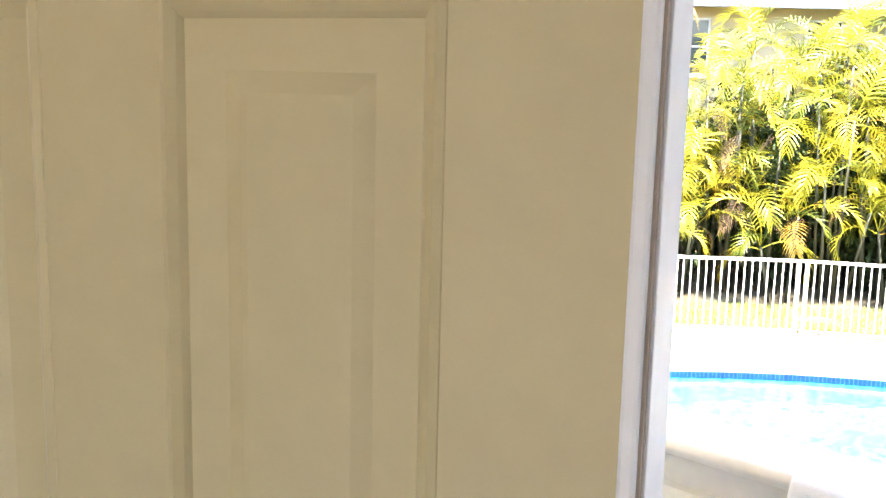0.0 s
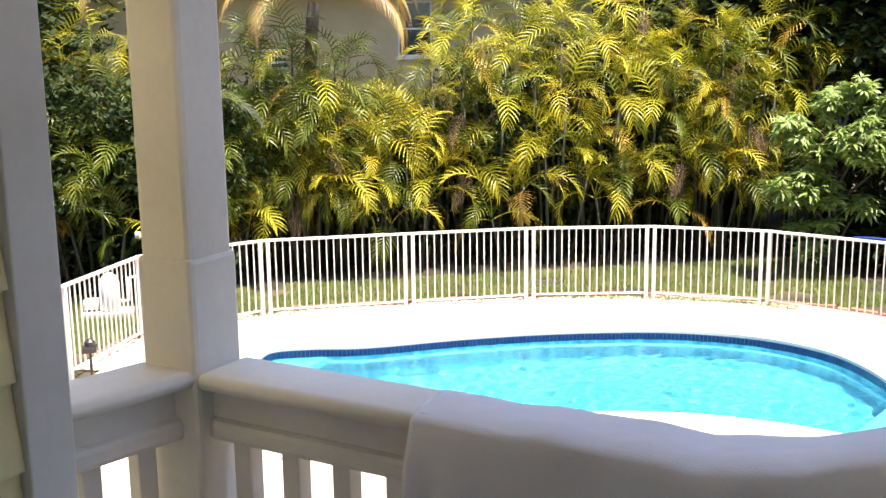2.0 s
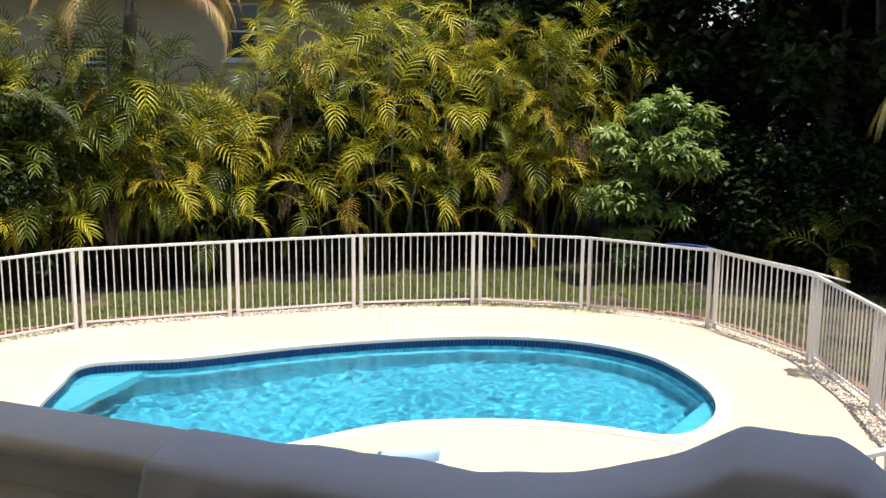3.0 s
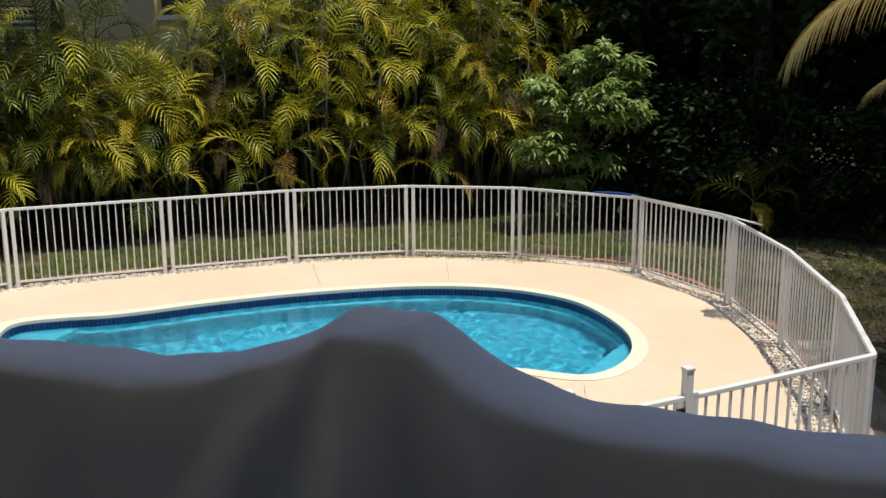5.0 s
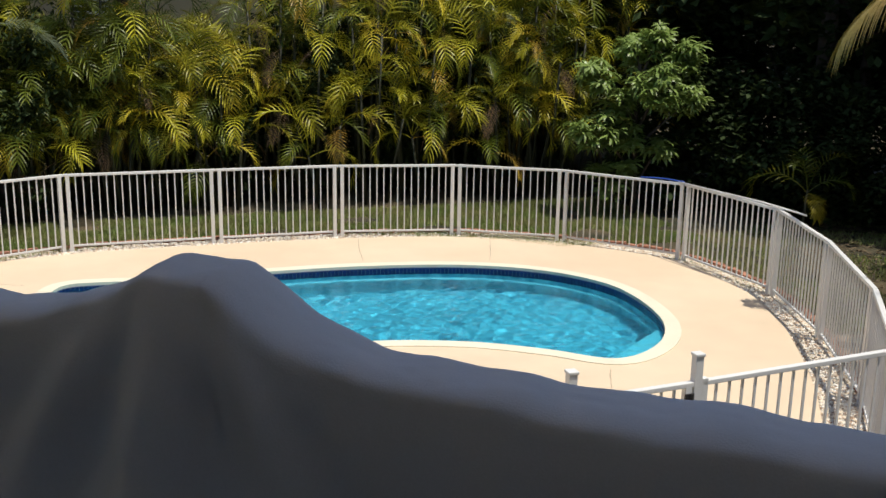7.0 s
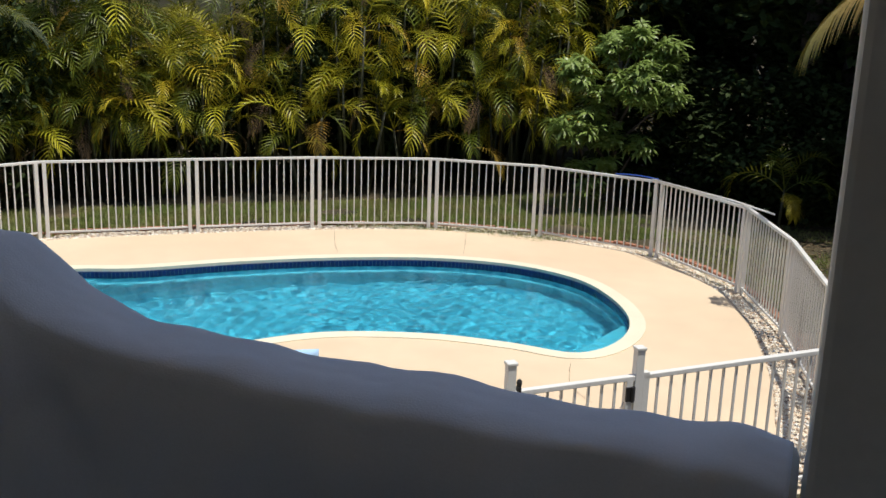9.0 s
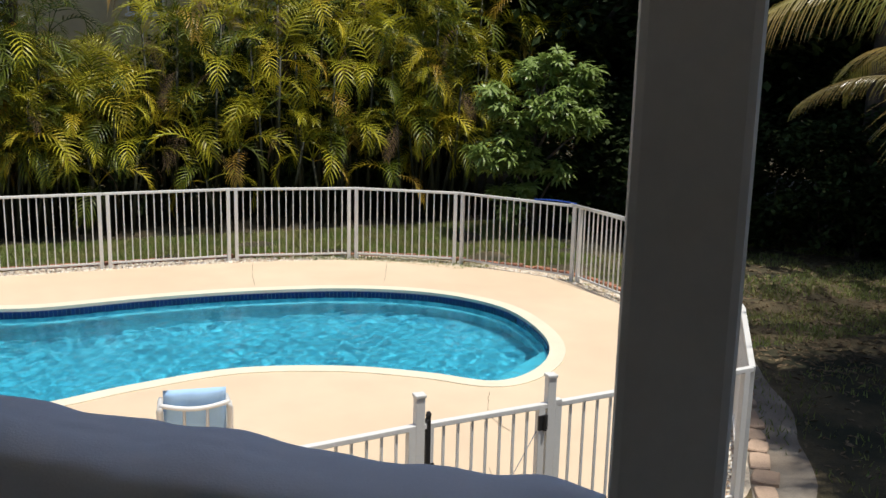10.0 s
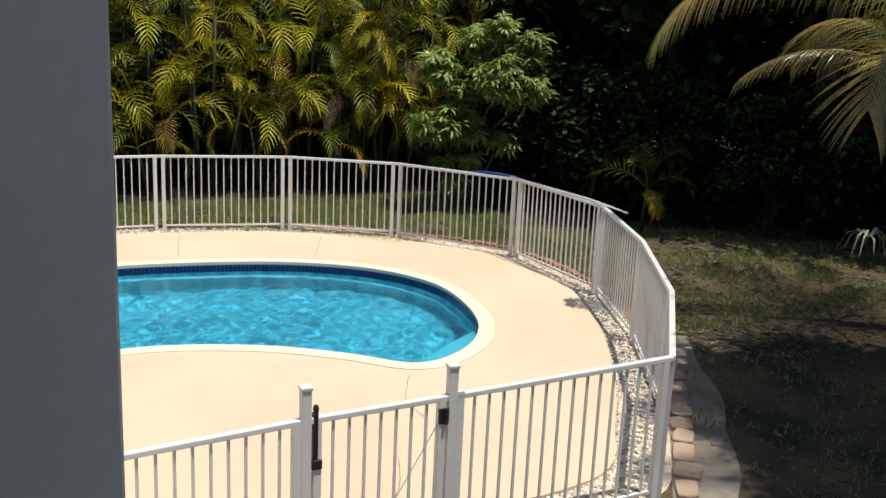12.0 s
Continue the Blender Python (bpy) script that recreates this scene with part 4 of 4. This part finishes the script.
# Unseen crowns at low y and high z are added to block sun and sky.
for k, (x, y, z, sc) in enumerate([(14.0, 20.4, 5.4, 1.0), (16.3, 16.8, 5.6, 1.05), (18.8, 14.2, 5.6, 1.0), (21.5, 11.0, 5.6, 1.0), (11.6, 22.0, 5.8, 1.0), (16.5, 21.0, 6.0, 1.1), (20.5, 18.0, 6.0, 1.1),
                                   (24.0, 14.5, 6.0, 1.1), (17.6, 2.4, 7.6, 1.0), (12.8, 3.2, 7.8, 0.9), (-8.0, 20.5, 5.0, 1.0), (-6.2, 23.5, 5.0, 1.0), (24.5, 8.0, 6.0, 1.1), (12.6, 3.6, 8.4, 0.75), (13.6, 2.8, 8.4, 0.7), (20.4, 4.4, 8.2, 0.9), (11.8, 1.6, 3.2, 0.9), (14.6, 3.0, 3.2, 0.85), (16.6, 4.4, 3.2, 0.9), (19.6, 7.2, 3.2, 0.9),
                                   (13.8, 22.6, 3.0, 0.95), (16.5, 19.6, 3.0, 0.95), (19.0, 17.2, 3.0, 0.95), (21.2, 14.6, 3.0, 0.95), (23.2, 11.8, 3.0, 0.95), (25.0, 9.0, 3.0, 0.95), (26.5, 5.5, 3.0, 0.95), (9.2, 24.0, 3.0, 0.8), (11.4, 3.4, 8.6, 0.45), (11.6, 1.9, 8.0, 0.55), (13.0, 3.4, 9.6, 0.65), (11.0, 4.6, 9.4, 0.36), (11.9, 5.2, 8.6, 0.5), (12.4, 5.0, 8.9, 0.38), (15.4, 2.6, 8.8, 0.5), (-9.0, 18.0, 3.0, 0.9), (-6.2, 21.5, 3.0, 0.9), (-9.5, 14.0, 3.0, 0.9), (16.2, 13.5, 8.6, 0.8), (18.9, 11.6, 8.6, 0.95), (15.6, 17.2, 8.8, 0.9), (14.8, 4.4, 9.2, 0.55), (11.2, 3.0, 9.4, 0.5), (12.2, 4.6, 10.0, 0.6)]):
    shade_tree(x, y, z, k * 67.0, k, sc)
for k, (x, y, sz) in enumerate([(-2.9, 18.1, 1.25), (-1.7, 18.5, 1.35), (-0.7, 18.6, 1.2), (-3.8, 17.0, 1.2)]):
    ob = empty("shrub", pose(x, y, -0.05, 0, 0, k * 77), "tall dark shrub with small glossy leaves", "shrub", "shrubs")
    for j in range(3):
        part("stem", tube(bmesh.new(), [(0, 0, 0), (0.2 * math.cos(j * 2.1), 0.2 * math.sin(j * 2.1), 0.9), (0.5 * math.cos(j * 2.1), 0.5 * math.sin(j * 2.1), 2.2)], [0.04, 0.03, 0.01], 5), BARK, ob)
    f = part("foliage", BUSHES[k % 3], None, ob)
    f.matrix_local = Matrix.Translation((0, 0, 1.9)) @ Matrix.Diagonal((0.75 * sz, 0.75 * sz, 1.15 * sz, 1))
for k in range(50):  # behind the palms as added dark fill for shaded gaps, beside the house, along the lawn
    if k >= 34:
        x, y = -3.9 + 0.95 * (k - 34), 21.6 + rng.uniform(-0.2, 0.2)
    elif k < 16:
        x, y = -4.2 + 0.98 * k, 20.1 + rng.uniform(-0.2, 0.2)
    elif k < 20:
        x, y = -5.6 + 0.9 * (k - 16), 19.6 + rng.uniform(-0.3, 0.3)
    else:
        u = (k - 20) / 13
        x, y = 11.8 + 7.6 * u + rng.uniform(-0.2, 0.2), 17.6 - (7.0 * u - 1.1 * math.sin(math.pi * u)) + rng.uniform(-0.25, 0.25) - 1.6 * math.sin(math.pi * u)
    ob = empty("shrub", pose(x, y, -0.05, 0, 0, k * 77), "dark leafy shrub, in part added as dark fill behind the palms", "shrub", "shrubs")
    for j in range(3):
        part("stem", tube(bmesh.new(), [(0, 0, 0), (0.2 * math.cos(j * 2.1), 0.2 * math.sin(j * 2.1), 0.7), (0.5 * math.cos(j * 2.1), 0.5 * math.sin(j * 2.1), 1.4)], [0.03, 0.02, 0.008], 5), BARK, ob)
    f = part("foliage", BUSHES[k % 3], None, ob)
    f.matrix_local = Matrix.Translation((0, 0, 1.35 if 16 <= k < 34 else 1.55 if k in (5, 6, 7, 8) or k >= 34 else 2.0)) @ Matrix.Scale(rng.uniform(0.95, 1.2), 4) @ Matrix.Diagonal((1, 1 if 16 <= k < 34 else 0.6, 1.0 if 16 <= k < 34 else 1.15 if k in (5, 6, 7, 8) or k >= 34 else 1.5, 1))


# ---- fan palm seedling ----
fan = empty("fan_palm", pose(15.2, 11.15, -0.05), "small pale fan palm seedling on the lawn", "palm")
part("stem", tube(bmesh.new(), [(0, 0, 0), (0.01, 0, 0.25), (0, 0.01, 0.46)], [0.018, 0.014, 0.01], 6), CANE, fan)
for k in range(15):
    a, reach = k * 2.399, 0.34 + 0.10 * math.sin(k * 1.7)
    out, side = Vector((math.cos(a), math.sin(a), 0)), Vector((-math.sin(a), math.cos(a), 0))
    lift = 0.16 - 0.10 * (k % 4) / 3
    line = [Vector((0, 0, 0.46)), out * reach * 0.4 + Vector((0, 0, 0.46 + lift)), out * reach * 0.8 + Vector((0, 0, 0.44 + lift * 0.5)), out * reach * 1.1 + Vector((0, 0, 0.22))]
    bm = bmesh.new()
    prev = None
    for p, w in zip(line, (0.008, 0.020, 0.016, 0.002)):
        cur = [bm.verts.new(p - side * w), bm.verts.new(p + side * w)]
        if prev:
            bm.faces.new((prev[0], prev[1], cur[1], cur[0]))
        prev = cur
    part("fan_leaf", bm, LEAF_PALE, fan)

# ---- far tree line ----
def tree_line():
    r = random.Random(5)
    vs, fs = [], []
    for k in range(26000):
        a = r.uniform(0, 6.2832)
        rad = r.uniform(44, 50)
        top = 6.5 + 2.5 * noise.noise((math.cos(a) * 6, math.sin(a) * 6, 0.5))
        p = Vector((6 + rad * math.cos(a), 8 + rad * math.sin(a), top * r.random() ** 0.8))
        d = Vector((r.uniform(-1, 1), r.uniform(-1, 1), r.uniform(-1, 1))).normalized() * 0.55
        e = d.cross(Vector((r.uniform(-1, 1), r.uniform(-1, 1), 1))).normalized() * 0.4
        i = len(vs)
        vs += [p - d, p + e, p + d, p - e]
        fs.append((i, i + 1, i + 2, i + 3))
    me = bpy.data.meshes.new("far_woods")
    me.from_pydata([tuple(v) for v in vs], [], fs)
    me.materials.append(LEAF_DARK)
    return me


tagged(new("far_woods", tree_line()), "distant dark woods beyond the gardens", "woods", kind="stuff")


# ---- grass ----
def grass(name, areas, seed):
    """Blades on the ground inside plan boxes; (x0, x1, y0, y1, blades)."""
    r = random.Random(seed)
    vs, fs = [], []
    for x0, x1, y0, y1, count in areas:
        for k in range(count):
            x, y = r.uniform(x0, x1), r.uniform(y0, y1)
            if noise.noise((x * 0.9, y * 0.9, 2)) < (-0.25 if y > 14.2 and x < 11 else -0.05) - 0.12 * r.random() or (x - 2.9) ** 2 / 6.95 ** 2 + (y - 10.4) ** 2 / 5.85 ** 2 < 1:
                continue
            hgt, a = r.uniform(0.03, 0.09), r.uniform(0, 6.3)
            lean = Vector((r.uniform(-0.05, 0.05), r.uniform(-0.05, 0.05), 0))
            w = Vector((math.cos(a), math.sin(a), 0)) * 0.009
            p = Vector((x, y, -0.05))
            i = len(vs)
            vs += [p - w, p + w, p + lean + Vector((0, 0, hgt))]
            fs.append((i, i + 1, i + 2))
    me = bpy.data.meshes.new(name)
    me.from_pydata([tuple(v) for v in vs], [], fs)
    me.materials.append(GRASS)
    return me


GRASS = material("lawn_blade", (0.19, 0.25, 0.06), 0.6, 0.35, 2, 30, 0.0, leaf=0.25, second=(0.27, 0.27, 0.09), mask=1.2)
tagged(new("lawn_grass", grass("lawn_grass", [(-4, 11, 14.2, 18.2, 140000), (9.6, 18, 9.2, 15, 26000), (8.3, 11.5, 5.0, 8.4, 1500), (-6, -1, 11, 18, 14000)], 9)), "short patchy lawn grass in sun", "grass", kind="stuff")

def litter(name, areas, seed):
    """Curled fallen leaves lying on the ground; (x0, x1, y0, y1, leaves)."""
    r = random.Random(seed)
    vs, fs = [], []
    for x0, x1, y0, y1, count in areas:
        for k in range(count):
            p = Vector((r.uniform(x0, x1), r.uniform(y0, y1), -0.044))
            if (p.x - 2.9) ** 2 / 7.3 ** 2 + (p.y - 10.4) ** 2 / 6.2 ** 2 < 1 or p.x < 7.4 + 0.6 * (p.y - 5.2):
                continue
            a, l = r.uniform(0, 6.3), r.uniform(0.03, 0.075)
            d, s = Vector((math.cos(a), math.sin(a), 0)) * l, Vector((-math.sin(a), math.cos(a), 0)) * l * 0.28
            up = Vector((0, 0, r.uniform(0.004, 0.022)))
            i = len(vs)
            vs += [p - d, p + s + up, p + d, p - s + up * 0.5]
            fs += [(i, i + 1, i + 2), (i, i + 2, i + 3)]
    me = bpy.data.meshes.new(name)
    me.from_pydata([tuple(v) for v in vs], [], fs)
    me.materials.append(LITTER)
    return me


LITTER = material("fallen_leaf", (0.11, 0.075, 0.04), 0.8, 0.45, 3, 40, 0.0, second=(0.22, 0.16, 0.09), mask=6)
tagged(new("leaf_litter", litter("leaf_litter", [(9.0, 17.0, 8.0, 15.0, 8000), (8.4, 12.0, 4.8, 8.0, 350)], 31)), "dry brown fallen leaves on the shaded soil", "leaf litter", kind="stuff")

# ---- gravel strip, brick edging and flagstones ----
EDGE = DECK_EDGE[5:71]


def outward(i):
    t = (EDGE[min(i + 1, len(EDGE) - 1)] - EDGE[max(i - 1, 0)]).normalized()
    return Vector((t.y, -t.x))


bm = bmesh.new()
rows = [[bm.verts.new((*(p + outward(i) * d), z)) for d, z in ((0.003, -0.03), (0.30, -0.028), (0.52, -0.046))] for i, p in enumerate(EDGE)]
for a, c in zip(rows, rows[1:]):
    for j in range(2):
        bm.faces.new((a[j], c[j], c[j + 1], a[j + 1]))
bed = tagged(part("gravel_bed", bm, PEBBLE), "strip of mixed tan gravel along the pool deck", "gravel", kind="structure")


def pebbles():
    r = random.Random(11)
    vs, fs = [], []
    for k in range(15000):
        u = r.uniform(0, len(EDGE) - 1.001)
        i = int(u)
        p = EDGE[i].lerp(EDGE[i + 1], u - i) + outward(i) * (0.02 + 0.40 * r.random() ** 1.1)
        sz = r.uniform(0.012, 0.028)
        q, a = len(vs), r.uniform(0, 6.3)
        ca, sa = math.cos(a) * sz, math.sin(a) * sz
        z = -0.028 + sz * 0.35
        vs += [(p.x + ca, p.y + sa, z), (p.x - sa * 0.8, p.y + ca * 0.8, z + sz * 0.1), (p.x - ca, p.y - sa, z), (p.x + sa * 0.8, p.y - ca * 0.8, z), (p.x + ca * 0.2, p.y, z + sz * 0.7), (p.x, p.y, z - sz)]
        for j in range(4):
            fs.append((q + j, q + (j + 1) % 4, q + 4))
    me = bpy.data.meshes.new("pebbles")
    me.from_pydata(vs, [], fs)
    me.materials.append(PEBBLE_LOOSE)
    return me


PEBBLE_LOOSE = material("loose_pebble", (0.52, 0.44, 0.33), 0.7, 0.3, 14, 90, 0.1)
nt = PEBBLE_LOOSE.node_tree
isl = nt.nodes.new("ShaderNodeNewGeometry")
cr = nt.nodes.new("ShaderNodeValToRGB")
for pos, col in ((0.0, (0.86, 0.83, 0.76, 1)), (0.5, (0.74, 0.65, 0.50, 1)), (0.85, (0.52, 0.36, 0.24, 1)), (1.0, (0.24, 0.19, 0.15, 1))):
    el = cr.color_ramp.elements.new(pos) if pos not in (0.0, 1.0) else cr.color_ramp.elements[0 if pos == 0.0 else -1]
    el.color = col
nt.links.new(isl.outputs["Random Per Island"], cr.inputs[0])
nt.links.new(cr.outputs[0], nt.nodes["Principled BSDF"].inputs["Base Color"])
tagged(new("pebble_gravel", pebbles()), "loose tan and brown pebbles beside the pool deck", "gravel", kind="stuff")

edging = empty("brick_edging", pose(0, 0, 0), "row of weathered red bricks edging the lawn", "edging")
brick_mesh = mesh_of("brick", boxed(-0.098, 0.098, -0.047, 0.047, -0.04, 0.03, bevel=0.006), BRICK)
r = random.Random(13)
run = 0.0
for i in range(12, len(EDGE) - 2):
    a, c = EDGE[i] + outward(i) * 0.47, EDGE[i + 1] + outward(i + 1) * 0.47
    L = (c - a).length
    while run < L:
        p = a.lerp(c, run / L)
        ob = part("brick", brick_mesh, None, edging)
        ob.matrix_local = pose(p.x + r.uniform(-0.012, 0.012), p.y + r.uniform(-0.012, 0.012), 0.0 + r.uniform(-0.012, 0.012), r.uniform(-4, 4), r.uniform(-4, 4), math.degrees(math.atan2(c.y - a.y, c.x - a.x)) + r.uniform(-5, 5))
        run += 0.212
    run -= L


def flagstone(x, y, half_long, half_wide, turn, seed):
    """A rough split slab, about rectangular, with a worn upper edge."""
    r = random.Random(seed)
    bm = bmesh.new()
    ring = []
    for cx, cy in ((-1, -1), (0, -1), (1, -1), (1, 0.1), (1, 1), (-0.1, 1), (-1, 1), (-1, 0)):
        cut = 0.86 if abs(cx) == 1 and abs(cy) == 1 else 1.0
        ring.append((half_long * cx * cut * r.uniform(0.9, 1.06), half_wide * cy * cut * r.uniform(0.88, 1.08)))
    n = len(ring)
    lo = [bm.verts.new((*p, -0.05)) for p in ring]
    mid = [bm.verts.new((*p, 0.022)) for p in ring]
    hi = [bm.verts.new((p[0] * 0.94, p[1] * 0.92, 0.034 + r.uniform(-0.003, 0.003))) for p in ring]
    for j in range(n):
        k = (j + 1) % n
        bm.faces.new((lo[j], lo[k], mid[k], mid[j]))
        bm.faces.new((mid[j], mid[k], hi[k], hi[j]))
    bm.faces.new(hi)
    ob = part("flagstone", bm, STONE)
    ob.matrix_world = pose(x, y, -0.04, r.uniform(-3, 3), r.uniform(-3, 3), turn)
    return tagged(ob, "rough pinkish flagstone set in dirt by the fence", "stone", "flagstones")


STONE_LINE = spline([(7.30, 5.28), (7.76, 5.95), (8.20, 6.58), (8.47, 6.98), (8.86, 7.60), (9.30, 8.42), (9.66, 9.20)], 12, False)
r = random.Random(77)
gone, due, k = 0.0, 0.0, 0
for a, c in zip(STONE_LINE, STONE_LINE[1:]):
    step = (c - a).length
    if gone >= due:
        long = r.uniform(0.13, 0.19)
        flagstone(a.x + r.uniform(-0.02, 0.02), a.y + r.uniform(-0.02, 0.02), long, r.uniform(0.10, 0.135), math.degrees(math.atan2(c.y - a.y, c.x - a.x)) + r.uniform(-10, 10), 200 + k)
        due, k = gone + 2 * long + 0.01, k + 1
    gone += step
LANE = [p for p in STONE_LINE[::4]]
lane_side = []
for i, p in enumerate(LANE):
    t = (LANE[min(i + 1, len(LANE) - 1)] - LANE[max(i - 1, 0)]).normalized()
    o = Vector((t.y, -t.x))
    lane_side.append((p - o * 0.12, p + o * (0.46 + 0.16 * noise.noise((i * 0.31, 4.0, 0.5)))))
dirt = [a for a, c in lane_side] + [c for a, c in reversed(lane_side)]
tagged(part("dirt_path", sheet([dirt], -0.044), DIRT), "trodden grey sandy dirt path beside the fence", "path", kind="structure")

# ---- deck cracks ----
def crack(pts, seed):
    r = random.Random(seed)
    bm = bmesh.new()
    line = spline(pts, 8, False)
    prev = None
    for i, p in enumerate(line):
        t = (line[min(i + 1, len(line) - 1)] - line[max(i - 1, 0)]).normalized()
        o = Vector((t.y, -t.x)) * r.uniform(0.0015, 0.0035)
        j = Vector((r.uniform(-0.005, 0.005), r.uniform(-0.005, 0.005)))
        cur = [bm.verts.new((*(p + j + o), 0.004)), bm.verts.new((*(p + j - o), 0.004))]
        if prev:
            bm.faces.new((prev[0], cur[0], cur[1], prev[1]))
        prev = cur
    ob = part("trim_crack", bm, CRACK)
    return tagged(ob, "hairline crack in the deck coating", "crack", kind="structure")


CRACK = material("crack_filler", (0.20, 0.14, 0.09), 0.9, 0.2)
crack([(6.27, 8.7), (6.12, 8.4), (5.98, 8.05), (6.0, 7.6)], 1)
crack([(5.05, 15.5), (4.90, 14.8), (4.79, 14.1)], 2)
crack([(6.72, 13.66), (6.91, 14.12), (7.2, 14.9)], 3)
crack([(5.45, 6.9), (5.2, 6.3), (4.75, 5.9)], 4)
crack([(-0.1, 13.9), (-0.7, 14.2), (-1.2, 14.3)], 5)

# ---- waterline tiles ----
TILE_W = 0.058
tile_mesh = mesh_of("tile", boxed(-TILE_W / 2 + 0.002, TILE_W / 2 - 0.002, -0.006, 0.006, -0.175, -0.036, bevel=0.002), TILE)
loop = offset(POOL, -0.008)
run, count = 0.0, 0
rest = bmesh.new()
for a, c in zip(loop, loop[1:] + loop[:1]):
    L = (c - a).length
    while run < L:
        p = a.lerp(c, run / L)
        m = pose(p.x, p.y, 0, 0, 0, math.degrees(math.atan2(c.y - a.y, c.x - a.x)))
        if (p.y > 11.3 or p.x > 7.4) and count < 300:
            ob = part("tile", tile_mesh, None, pool)
            ob.matrix_local = m
            count += 1
        else:
            box(rest, -TILE_W / 2 + 0.002, TILE_W / 2 - 0.002, -0.006, 0.006, -0.175, -0.036, m=m)
        run += TILE_W
    run -= L
tile_band = part("tile_band", rest, TILE, pool)
tile_band["kind"] = "stuff"
